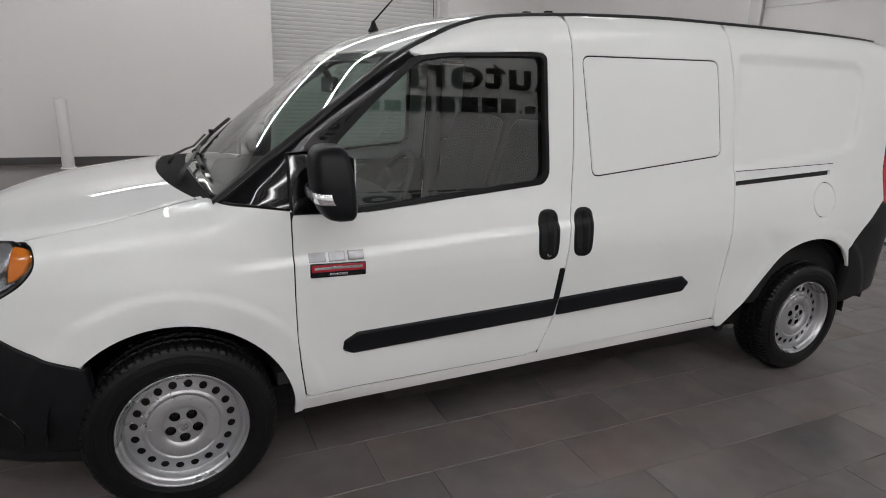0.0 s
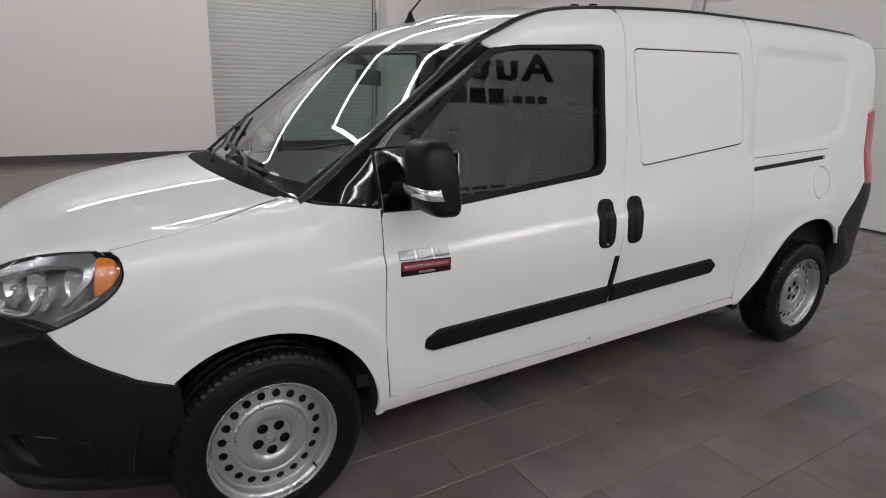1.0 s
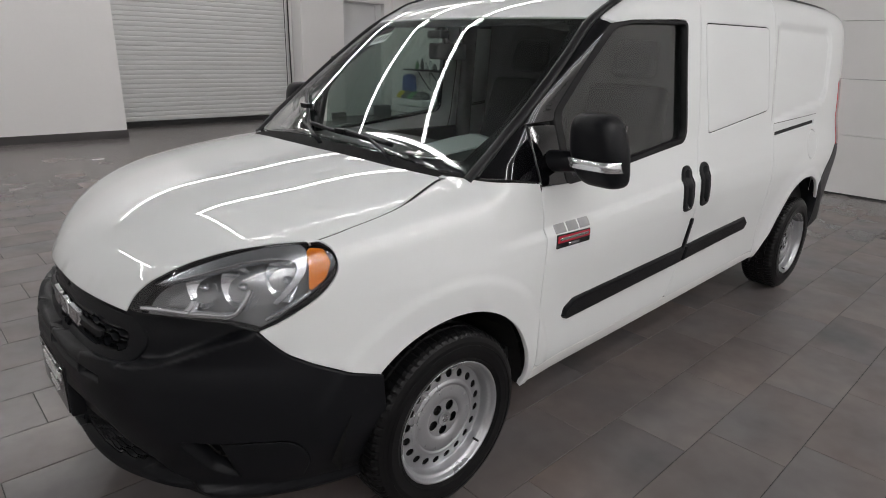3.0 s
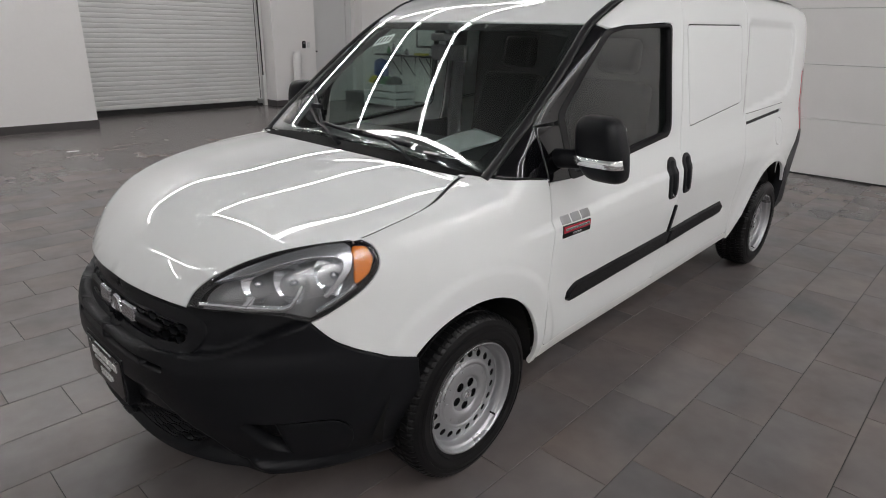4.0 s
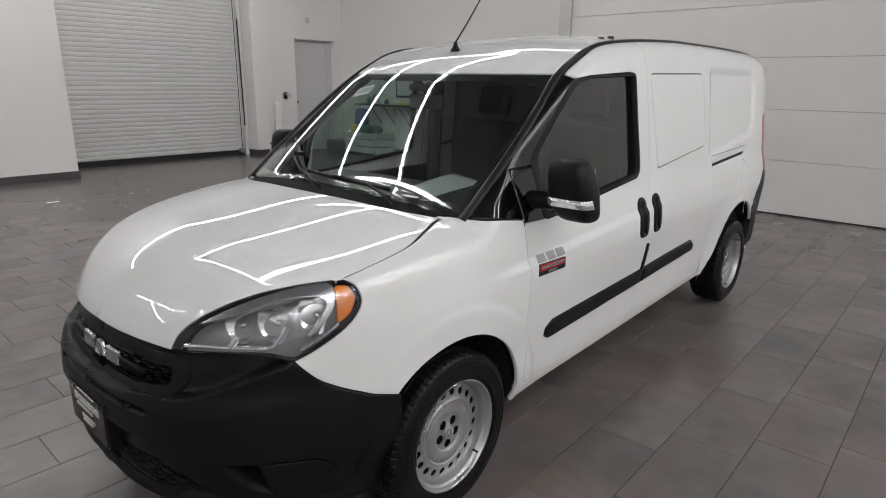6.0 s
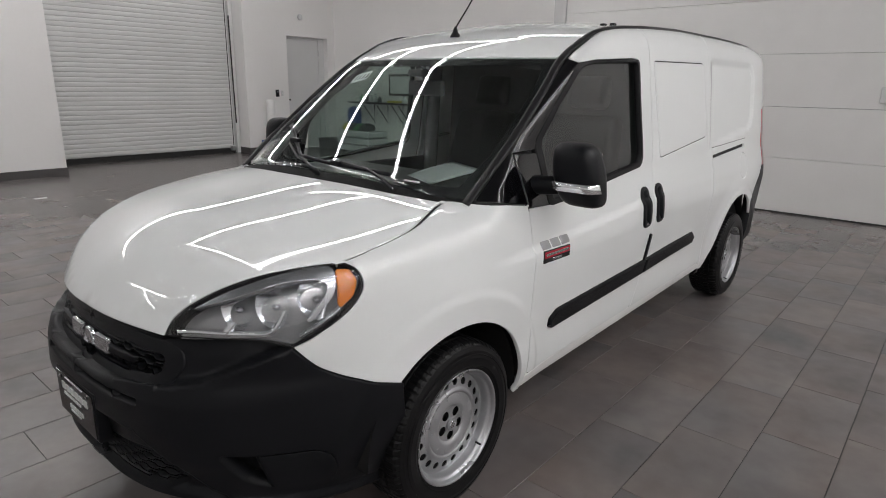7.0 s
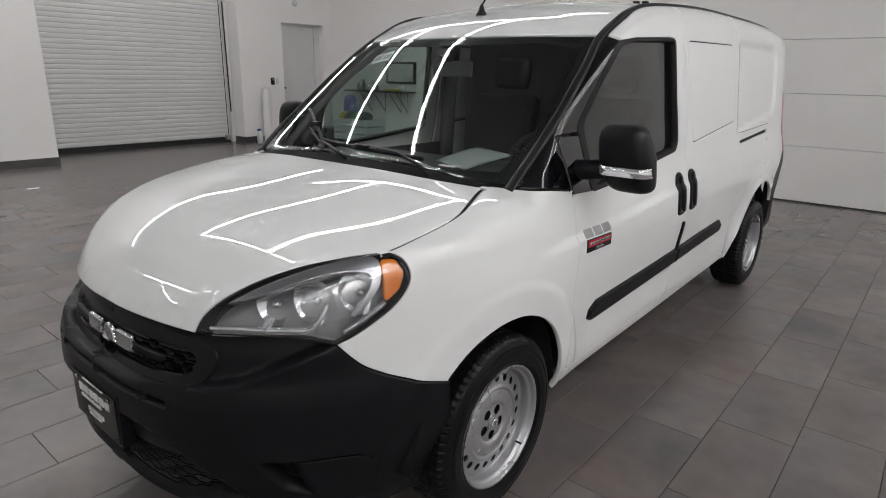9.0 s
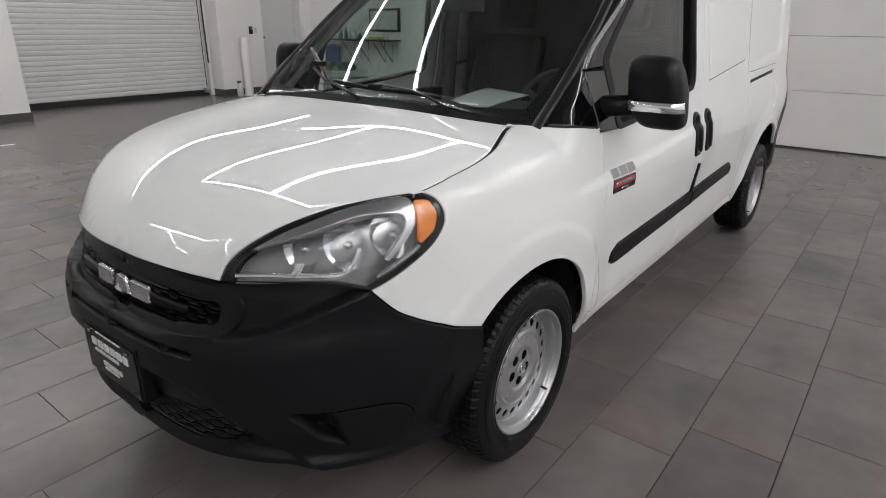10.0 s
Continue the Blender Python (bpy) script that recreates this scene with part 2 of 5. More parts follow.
def offset(poly, d):
    """The polygon drawn in by d (out where d is negative)."""
    p = np.array(poly)
    area = 0.5 * np.sum(p[:, 0] * np.roll(p[:, 1], -1) - np.roll(p[:, 0], -1) * p[:, 1])
    e1, e2 = p - np.roll(p, 1, 0), np.roll(p, -1, 0) - p
    n1 = np.stack([-e1[:, 1], e1[:, 0]], 1) / np.maximum(np.linalg.norm(e1, axis=1, keepdims=True), 1e-9)
    n2 = np.stack([-e2[:, 1], e2[:, 0]], 1) / np.maximum(np.linalg.norm(e2, axis=1, keepdims=True), 1e-9)
    n = n1 + n2
    n = n / np.maximum(np.sum(n * n, 1, keepdims=True) / 2, 0.6)
    return p + n * d * (1 if area > 0 else -1)


def inside(pts, poly):
    """Which of the points lie inside the polygon."""
    pts, p = np.asarray(pts), np.asarray(poly)
    q = np.roll(p, -1, 0)
    x, y = pts[:, 0][:, None], pts[:, 1][:, None]
    dy = q[:, 1] - p[:, 1]
    cross = ((p[:, 1] > y) != (q[:, 1] > y)) & (x < (q[:, 0] - p[:, 0]) * (y - p[:, 1]) / np.where(dy == 0, 1e-12, dy) + p[:, 0])
    return cross.sum(1) % 2 == 1


# ---- the van's outer form ----
def eased(xs, ys, reach=0.55):
    """A pchip whose knots are rounded off along the curve, so that reflections run smoothly over it."""
    t, fine = np.arange(len(xs)), np.arange(0, len(xs) - 0.999, 0.25)
    px, py = pchip(t, xs), pchip(t, ys)
    w = np.linspace(-2.5, 2.5, 41)
    g = np.exp(-w * w / 2)
    g /= g.sum()

    def smooth(f, v):
        out = []
        for q in fine:
            k = q + w * reach * min(1.0, q, len(xs) - 1 - q)
            out.append(float((np.interp(k, t, v) * 0.5 + f(np.clip(k, 0, len(xs) - 1)) * 0.5) @ g))
        return out
    return pchip(smooth(px, xs), smooth(py, ys))


HALF = pchip([0.15, 0.22, 0.28, 0.33, 0.40, 0.55, 0.80, 1.00, 1.13, 1.40, 1.60, 1.80, 1.95], [0.765, 0.80, 0.838, 0.858, 0.871, 0.879, 0.899, 0.915, 0.914, 0.889, 0.867, 0.838, 0.79])
NOSE = pchip([0.15, 0.20, 0.25, 0.30, 0.36, 0.42, 0.50, 0.58, 0.62, 0.65, 0.72, 0.78, 0.90, 1.10], [0.07, 0.03, 0.012, 0.020, 0.012, -0.002, -0.010, -0.004, 0.010, 0.028, 0.058, 0.095, 0.135, 0.22])
HOOD = eased([0.02, 0.095, 0.125, 0.19, 0.29, 0.44, 0.60, 0.80, 1.03, 1.35], [0.70, 0.800, 0.852, 0.925, 0.990, 1.045, 1.075, 1.105, 1.125, 1.135])
ROOF = pchip([1.45, 1.75, 1.95, 2.20, 2.50, 3.00, 3.60, 4.20, 4.45, 4.70], [1.56, 1.672, 1.738, 1.79, 1.822, 1.842, 1.845, 1.835, 1.815, 1.76])
CROWN = pchip([1.5, 1.82, 1.93, 2.05, 2.2, 2.45, 3.0], [0.052, 0.052, 0.042, 0.036, 0.042, 0.050, 0.052])
WHEEL_X, WHEEL_Z, TRACK = (0.865, 3.970), 0.314, 0.724


def step(a, b, v):
    t = np.clip((v - a) / (b - a), 0, 1)
    return t * t * (3 - 2 * t)


def smax(a, b, k):
    h = np.maximum(k - np.abs(a - b), 0) / k
    return np.maximum(a, b) + h * h * k * 0.25


def box_dist(x, z, cx, cz, hx, hz, r):
    qx, qz = np.abs(x - cx) - hx + r, np.abs(z - cz) - hz + r
    return np.hypot(np.maximum(qx, 0), np.maximum(qz, 0)) + np.minimum(np.maximum(qx, qz), 0) - r


def half_width(x, z):
    xf = x - (NOSE(z - 0.02 * step(0.75, 0.25, x)) - 0.095)
    u = np.maximum((1.35 - xf) / 1.255, 0)
    v = np.maximum((x + 0.10 * np.maximum(z - 1.0, 0) - 3.70) / 1.03, 0)
    full = 3.0 + 0.22 * step(0.66, 0.84, z)
    w = HALF(z) * np.maximum(1 - u ** full, 0) ** (1 / full) * np.maximum(1 - v ** 8, 0) ** (1 / 8)
    # flares over the wheels
    for cx, size in ((0.905, 0.030), (3.95, 0.022)):
        d = np.hypot(x - cx, z - 0.31)
        w = w + (size * 0.55 * step(0.64, 0.45, d) + size * 0.25 * step(0.520, 0.482, d)) * step(0.2, 0.5, z)
    # shallow pressing behind the sliding door, its lower edge rising to the rear
    zz = z - 0.09 * (x - 3.3) / 0.8 * step(1.6, 1.2, z)
    w = w - 0.016 * step(0.022, -0.022, box_dist(x, zz, 3.62, 1.385, 0.53, 0.255, 0.10)) * step(3.25, 3.34, x)
    # the glass of the cab bows in towards the front
    w = w - np.maximum(2.4 - x, 0) ** 2 / 16 * step(1.02, 1.30, z)
    # a pressed crease along the front door
    w = w + 0.016 * step(0.018, -0.018, z - (0.905 + 0.055 * (x - 1.57))) * step(1.02, 1.25, x) * step(2.75, 2.25, x) * step(0.45, 0.8, z)
    return w, np.maximum(u - 1, 0) * 1.255 + np.maximum(v - 1, 0) * 1.03


def top_height(x, y):
    a = np.abs(y)
    hood = HOOD(x - 0.06 * (a / 0.78) ** 2) - 0.046 * (a / 0.78) ** 2.6 + 0.006 * step(0.66, 0.26, a) * step(0.15, 0.45, x)
    xb, xt = 0.97 + 0.070 * (a / 0.81) ** 2, 1.600 + 0.140 * (a / 0.755) ** 2
    q = (x - xb) / (xt - xb)
    screen = 1.05 + 0.55 * (q + 0.10 * q * (1 - q))
    roof = ROOF(x) - CROWN(x) * (a / 0.75) ** 2
    upper = -smax(-screen, -roof, 0.05)
    return smax(hood, upper, 0.015)


def form(p):
    """Below zero inside the van's skin, above zero outside."""
    x, y, z = p[:, 0], p[:, 1], p[:, 2]
    x = x + 0.042 * step(0.62, 0.05, np.abs(y)) * step(0.66, 0.80, z) * step(0.80, 0.08, x)  # the nose rounds out under the hood's lip
    w, past = half_width(x, z)
    side = np.abs(y) - w + past
    return smax(side, (z - top_height(x, y)) * 0.9, 0.085 - 0.040 * step(1.05, 1.20, x) * step(2.1, 1.8, x) * step(1.06, 1.16, z))


def slope(p):
    e = 1e-4
    g = np.stack([form(p + np.eye(3)[i] * e) - form(p - np.eye(3)[i] * e) for i in range(3)], 1)
    return g / np.maximum(np.linalg.norm(g, axis=1, keepdims=True), 1e-12)


def cast(kind, ab):
    """Brings 2D points onto the van: 'side' takes (x, z), 'top' (x, y), 'back' (y, z), 'ring' (metres along the front, z)."""
    a, b = np.asarray(ab, float).T
    one = np.ones_like(a)
    if kind == "side":
        eye, way, far = np.stack([a, -1.3 * one, b], 1), np.array([0, 1.0, 0]) * one[:, None], 1.3
    elif kind == "top":
        eye, way, far = np.stack([a, b, 2.2 * one], 1), np.array([0, 0, -1.0]) * one[:, None], 2.0
    elif kind == "back":
        eye, way, far = np.stack([5.2 * one, a, b], 1), np.array([-1.0, 0, 0]) * one[:, None], 2.0
    else:
        th = a / 0.9
        out = np.stack([-np.cos(th), -np.sin(th), 0 * th], 1)
        eye, way, far = np.stack([0.95 * one, 0 * one, b], 1) + out * 1.3, -out, 1.25
    n = 64
    lo, hi, found = np.zeros_like(a), far * one, np.zeros(len(a), bool)
    for k in range(1, n + 1):
        d = far * k / n
        hit = (form(eye + way * d) < 0) & ~found
        lo[hit], hi[hit] = far * (k - 1) / n, d
        found |= hit
    for _ in range(18):
        mid = (lo + hi) / 2
        out_side = form(eye + way * mid[:, None]) > 0
        lo, hi = np.where(out_side, mid, lo), np.where(out_side, hi, mid)
    return eye + way * hi[:, None]


SLIM = pchip([0.15, 0.60, 0.82, 0.93, 1.0, 1.12, 1.2, 1.4, 1.6, 1.8], [0.937, 0.938, 0.940, 0.922, 0.905, 0.881, 0.876, 0.866, 0.858, 0.85])


def settle(v):
    """Brings the drawn plan to the van's true length and its tumblehome: the flanks lean in above the door handles."""
    v = np.array(v, float)
    x, y, z = v[:, 0].copy(), v[:, 1].copy(), v[:, 2].copy()
    v[:, 0] = 1.0215 * x - 0.086 + 0.038 * step(1.36, 0.45, x) + 0.03 * step(1.1, 1.6, z) * (x - 2.4) * step(1.9, 2.4, x)
    v[:, 1] = y * SLIM(z)
    return v


def settle_normals(v, n):
    """The normals that go with the settled surface."""
    e = 1e-4
    cols = [(settle(v + np.eye(3)[i] * e) - settle(v - np.eye(3)[i] * e)) / (2 * e) for i in range(3)]
    jac = np.stack(cols, 2)
    out = np.linalg.solve(np.transpose(jac, (0, 2, 1)), n[:, :, None])[:, :, 0]
    return out / np.maximum(np.linalg.norm(out, axis=1, keepdims=True), 1e-12)


from mathutils.geometry import delaunay_2d_cdt


def sheet(kind, poly, holes=(), grid=0.02, gap=0.0026, lift=0.0, thick=0.018, edge=0.0018, relief=None, plain=False):
    """A panel of the van's skin inside the 2D outline, with rounded edges turned inwards. Returns vertices, normals and faces."""
    loops = [even(list(poly), grid * 0.7)] + [even(list(h), grid * 0.7) for h in holes]
    inner = [offset(lp, (gap + edge) * (1 if i == 0 else -1)) for i, lp in enumerate(loops)]
    outer = [offset(lp, gap * (1 if i == 0 else -1)) for i, lp in enumerate(loops)]
    lo, hi = inner[0].min(0), inner[0].max(0)
    gx, gy = np.meshgrid(np.arange(lo[0], hi[0], grid), np.arange(lo[1], hi[1], grid))
    pts = np.stack([gx.ravel(), gy.ravel()], 1) + grid * 0.37
    keep = inside(pts, inner[0])
    for h in inner[1:]:
        keep &= ~inside(pts, h)
    edge_pts = np.concatenate(inner)
    pts = pts[keep]
    if len(pts):
        near = np.concatenate([((q[:, None, :] - edge_pts[None]) ** 2).sum(2).min(1) for q in np.array_split(pts, len(pts) // 400 + 1)])
        pts = pts[near > (grid * 0.4) ** 2]
    verts2 = np.concatenate([edge_pts, pts]) if len(pts) else edge_pts
    edges, k = [], 0
    for lp in inner:
        edges += [(k + i, k + (i + 1) % len(lp)) for i in range(len(lp))]
        k += len(lp)
    v2, _, faces, orig, _, _ = delaunay_2d_cdt([Vector(q) for q in verts2], edges, [], 0, 1e-7)
    v2 = np.array([tuple(v) for v in v2])
    faces = [tuple(f) for f in faces]
    mid = v2[np.array([f[:3] for f in faces])].mean(1)
    ok = inside(mid, inner[0])
    for h in inner[1:]:
        ok &= ~inside(mid, h)
    faces = [f for f, o in zip(faces, ok) if o]
    back = {}
    for i, os in enumerate(orig):
        for o in os:
            back[o] = i
    top = cast(kind, v2)
    n0 = slope(top)
    top = top + n0 * lift
    if plain:
        # the drop glass: nearly flat, bowed a little along its length
        bow = np.maximum(2.4 - top[:, 0], 0)
        top[:, 1] = -(0.903 - 0.10 * (top[:, 2] - 1.13) - bow ** 2 / 16) + 0.016
        n0 = np.stack([-bow / 8, -np.ones(len(top)), 0.10 * np.ones(len(top))], 1)
        n0 /= np.linalg.norm(n0, axis=1, keepdims=True)
    if relief is not None:
        top = top + n0 * relief(v2)[:, None]
    bare = n0
    if relief is not None:
        tri = np.array([f[:3] for f in faces])
        fn = np.cross(top[tri[:, 1]] - top[tri[:, 0]], top[tri[:, 2]] - top[tri[:, 0]])
        fn *= np.sign(np.einsum("ij,ij->i", fn, n0[tri].sum(1)))[:, None]
        n0 = np.zeros_like(top)
        for c in range(3):
            np.add.at(n0, tri[:, c], fn)
        n0 = n0 / np.maximum(np.linalg.norm(n0, axis=1, keepdims=True), 1e-12)
    verts, norms = [top], [n0]
    base, k = len(v2), 0
    for lp_in, lp_out in zip(inner, outer):
        m = len(lp_in)
        idx = [back[k + i] for i in range(m)]
        ring = cast(kind, lp_out)
        nr = slope(ring)
        d = ring - (top[idx] - bare[idx] * lift)
        d = d / np.maximum(np.linalg.norm(d, axis=1, keepdims=True), 1e-9)
        r1 = ring + nr * (lift - edge)
        if relief is not None:
            r1 = r1 + nr * relief(lp_out)[:, None]
        verts += [r1, r1 - nr * thick]
        norms += [(nr + d) / 1.414, d]
        for i in range(0 if plain else m):
            j = (i + 1) % m
            faces.append((idx[i], idx[j], base + j, base + i))
            faces.append((base + i, base + j, base + m + j, base + m + i))
        base += 2 * m
        k += m
    return np.concatenate(verts), np.concatenate(norms), faces


SHEETS = {}


def panel(name, kind, poly, mat, parent, label="", flip=False, **kw):
    """A panel as a part; flip builds its mirror image on the other flank."""
    key = (kind, tuple(map(tuple, poly)), kw.get("lift", 0), kw.get("gap", 0))
    if key not in SHEETS:
        SHEETS[key] = sheet(kind, poly, **kw)
    v, n, faces = SHEETS[key]
    return skin(name, v, n, faces, mat, parent, label, flip)


def skin(name, v, n, faces, mat, parent, label="", flip=False):
    if flip:
        v, n = v * np.array([1, -1, 1]), n * np.array([1, -1, 1])
    v, n = settle(v), settle_normals(v, n)
    first = np.array([f[:3] for f in faces])
    turn = np.einsum("ij,ij->i", np.cross(v[first[:, 1]] - v[first[:, 0]], v[first[:, 2]] - v[first[:, 0]]), n[first].sum(1)) < 0
    fixed = [tuple(f[::-1]) if w else tuple(f) for f, w in zip(faces, turn)]
    me = bpy.data.meshes.new(name)
    me.from_pydata(v.tolist(), [], fixed)
    me.materials.append(mat)
    me.shade_smooth()
    me.normals_split_custom_set_from_vertices(n.tolist())
    ob = new(name, me)
    ob.parent = parent
    if label:
        ob["label"] = label
    return ob


def bead(name, kind, line, width, height, mat, parent, label="", flip=False, sink=0.004):
    """A strip laid along a 2D line on the skin, with a rounded top."""
    p = np.array(line)
    c = cast(kind, p)
    n = slope(c)
    t = np.gradient(c, axis=0)
    t /= np.linalg.norm(t, axis=1, keepdims=True)
    s = np.cross(t, n)
    wv = width(np.linspace(0, 1, len(p))) if callable(width) else np.full(len(p), width)
    rows = []
    for k, (o, u) in enumerate(((-0.5, -sink), (-0.42, height * 0.75), (-0.2, height), (0.2, height), (0.42, height * 0.75), (0.5, -sink))):
        rows.append(c + s * (wv * o)[:, None] + n * u)
    m = len(p)
    v = np.concatenate(rows)
    out = np.concatenate([n * a + s * b for a, b in ((0.2, -1), (0.8, -0.6), (1, -0.1), (1, 0.1), (0.8, 0.6), (0.2, 1))])
    out /= np.linalg.norm(out, axis=1, keepdims=True)
    faces = [(r * m + i, r * m + i + 1, (r + 1) * m + i + 1, (r + 1) * m + i) for r in range(5) for i in range(m - 1)]
    faces += [tuple(r * m for r in range(6)), tuple(r * m + m - 1 for r in range(6))[::-1]]
    return skin(name, v, out, faces, mat, parent, label, flip)


van = thing("cargo_van", "white compact cargo van with black bumpers and steel wheels", "van")

# lines that several panels share, on the near flank, as (x, z)
HOOD_LINE = spline([(0.505, 0.984), (0.568, 0.999), (0.61, 1.009), (0.73, 1.033), (0.858, 1.058), (0.968, 1.076), (1.048, 1.085)])
DOOR_FRONT = spline([(1.308, 1.240), (1.305, 1.068), (1.304, 0.81), (1.315, 0.55), (1.336, 0.372)])
B_GAP = spline([(2.392, 1.765), (2.397, 1.70), (2.410, 1.607), (2.420, 1.35), (2.416, 1.10), (2.402, 0.938), (2.387, 0.751), (2.372, 0.557), (2.310, 0.385)])
SLIDE_REAR = spline([(3.205, 1.765), (3.225, 1.69), (3.262, 1.51), (3.319, 1.137), (3.316, 0.93), (3.316, 0.70), (3.31, 0.50)])
DITCH_Y = pchip([1.06, 1.17, 1.25, 1.35, 1.45, 1.554, 1.64, 1.714, 1.80, 1.92, 2.1, 2.5, 3.0, 3.7, 4.2, 4.32], [-0.795, -0.809, -0.813, -0.812, -0.806, -0.794, -0.778, -0.763, -0.760, -0.764, -0.765, -0.766, -0.768, -0.768, -0.752, -0.742])
DITCH = [(q[0], q[2]) for q in cast("top", [(x, float(DITCH_Y(x))) for x in np.linspace(1.07, 4.32, 160)])]
ARCH_F = [(0.903 + 0.396 * math.cos(t), 0.308 + 0.396 * math.sin(t)) for t in np.linspace(radians(0.5), radians(134), 34)]
ARCH_R = spline([(3.385, 0.345), (3.50, 0.475), (3.60, 0.60), (3.69, 0.70), (3.80, 0.752), (3.925, 0.768), (4.05, 0.748), (4.15, 0.695), (4.215, 0.625), (4.238, 0.585)])


def ditch_at(x0, x1, out=0.0105):
    """The upper edge of the flank's panels, just outside the roof ditch."""
    return [(q[0], q[2]) for q in cast("top", [(x, float(DITCH_Y(x)) - out) for x in np.linspace(x0, x1, max(6, int((x1 - x0) / 0.02)))])]


# front lamps and bumper lines in 'ring' coordinates
R_IN, R_LOW, R_TIP, R_TOP, R_ARCH = 0.4152, 0.7799, 0.9863, 0.9076, 1.1042


def LIP(s):
    """The height of the hood's front edge."""
    return 0.785 + 0.012 * (1 - (s / R_IN) ** 2)


LAMP_LOW = spline([(0.4152, 0.7862), (0.4754, 0.7895), (0.5371, 0.7928), (0.6327, 0.792), (0.7085, 0.7861), (0.7799, 0.7657)])
LAMP_OUT = spline([(0.7799, 0.7657), (0.8412, 0.7913), (0.9325, 0.8484), (0.9786, 0.8979), (0.9863, 0.9342), (0.9722, 0.9657), (0.9401, 0.9805), (0.9076, 0.981)])
LAMP_TOP = spline([(0.9076, 0.981), (0.8205, 0.9748), (0.7236, 0.9603), (0.6459, 0.9412), (0.5777, 0.9178), (0.5177, 0.89), (0.4718, 0.8624), (0.4322, 0.8255), (0.4152, 0.7862)])
LAMP_POLY = LAMP_LOW[:-1] + LAMP_OUT[:-1] + LAMP_TOP[:-1]


def ring_to_side(pts):
    return [(q[0], q[2]) for q in cast("ring", pts)]


def ring_to_top(pts):
    return [(q[0], q[1]) for q in cast("ring", pts)]


BUMP_EDGE = spline([(0.7799, 0.7657), (0.8393, 0.7014), (0.8843, 0.6718), (0.9277, 0.6503), (1.0024, 0.6199), (1.1042, 0.5857)])
low_out = ring_to_side(LAMP_OUT)
bump_edge = ring_to_side(BUMP_EDGE)
for flip in (False, True):
    # front wing
    cut = [q for q in DOOR_FRONT if q[1] < 1.06]
    wing = HOOD_LINE[::-1] + low_out[::-1] + bump_edge[1:-1] + ARCH_F[::-1] + [(1.2965, 0.285), (1.330, 0.292)] + cut[::-1] + [(1.305, 1.056), (1.18, 1.074)]
    panel("front_wing", "side", wing, PAINT, van, flip=flip, grid=0.011)
    # front door with its window
    top = ditch_at(1.752, 2.375)
    door_poly = [(1.312, 1.042)] + [q for q in DOOR_FRONT if q[1] < 1.035] + [(1.36, 0.360), (2.25, 0.372)] + [q for q in B_GAP[::-1] if q[1] < 1.735] + [(x, z) for x, z in top[::-1]] + [(1.768, 1.583), (1.800, 1.577), (1.887, 1.590), (2.245, 1.610), (2.280, 1.607), (2.296, 1.585), (2.307, 1.175), (2.300, 1.138), (2.262, 1.108), (1.579, 1.040)]
    door = panel("front_door", "side", door_poly, PAINT, van, flip=flip, grid=0.0105)
    seal_out = rounded([(1.44, 1.033), (1.579, 1.040), (2.280, 1.108), (2.307, 1.143), (2.296, 1.608), (1.887, 1.592), (1.757, 1.574), (1.60, 1.43), (1.44, 1.27)], 0.03)
    seal_in = rounded([(1.475, 1.051), (1.585, 1.058), (2.266, 1.126), (2.290, 1.156), (2.281, 1.595), (1.895, 1.579), (1.778, 1.557), (1.622, 1.418), (1.475, 1.268)], 0.028)
    panel("window_seal", "side", seal_out, RUBBER, door, "black rubber window surround", flip=flip, holes=[seal_in], gap=0.0, lift=0.003, thick=0.03, grid=0.02)
    panel("window_pane", "side", seal_in, DOOR_GLASS, door, "tinted door glass", flip=flip, plain=True, gap=-0.004, lift=-0.006, thick=0.003, edge=0.001, grid=0.03).visible_shadow = False
    panel("mirror_sail", "side", rounded([(1.311, 1.042), (1.312, 1.236), (1.44, 1.235), (1.455, 1.034)], 0.006), GLOSS, door, flip=flip, lift=-0.001, grid=0.02)
    pillar = [(1.062, 1.088), (1.18, 1.076), (1.306, 1.056), (1.308, 1.237), (1.435, 1.243), (1.50, 1.315), (1.60, 1.412), (1.757, 1.566), (1.800, 1.577), (1.764, 1.579)] + ditch_at(1.075, 1.744)[::-1]
    panel("pillar_trim", "side", pillar, GLOSS, van, "gloss black windscreen pillar trim", flip=flip, grid=0.015, lift=-0.001)
    bead("roof_ditch_strip", "top", [(x, float(DITCH_Y(x))) for x in np.linspace(1.065, 4.32, 180)], lambda t: 0.038 - 0.016 * np.clip(t * 3.2 - 0.5, 0, 1), 0.008, MATTE, van, "matte black roof ditch strip", flip=flip)
    # sliding door, its blanked window and the rear quarter
    blank = rounded([(2.455, 1.608), (3.155, 1.621), (3.220, 1.205), (2.516, 1.130)], 0.035)
    slide = B_GAP[:-2] + [(2.31, 0.372), (3.31, 0.400)] + SLIDE_REAR[::-1]
    slide = [q for q in slide if q[1] < 1.752] + ditch_at(2.40, 3.20)[::-1]
    sdoor = panel("sliding_door", "side", slide, PAINT, van, flip=flip, holes=[blank], grid=0.022)
    panel("window_blank", "side", blank, PAINT, sdoor, "blanked white window panel", flip=flip, gap=0.0035, lift=0.002, grid=0.022, edge=0.004)
    fuel = [(3.950 + 0.082 * math.cos(t), 0.970 + 0.088 * math.sin(t)) for t in np.linspace(0, 2 * math.pi, 40, endpoint=False)]
    quarter_top = ditch_at(3.225, 4.32)
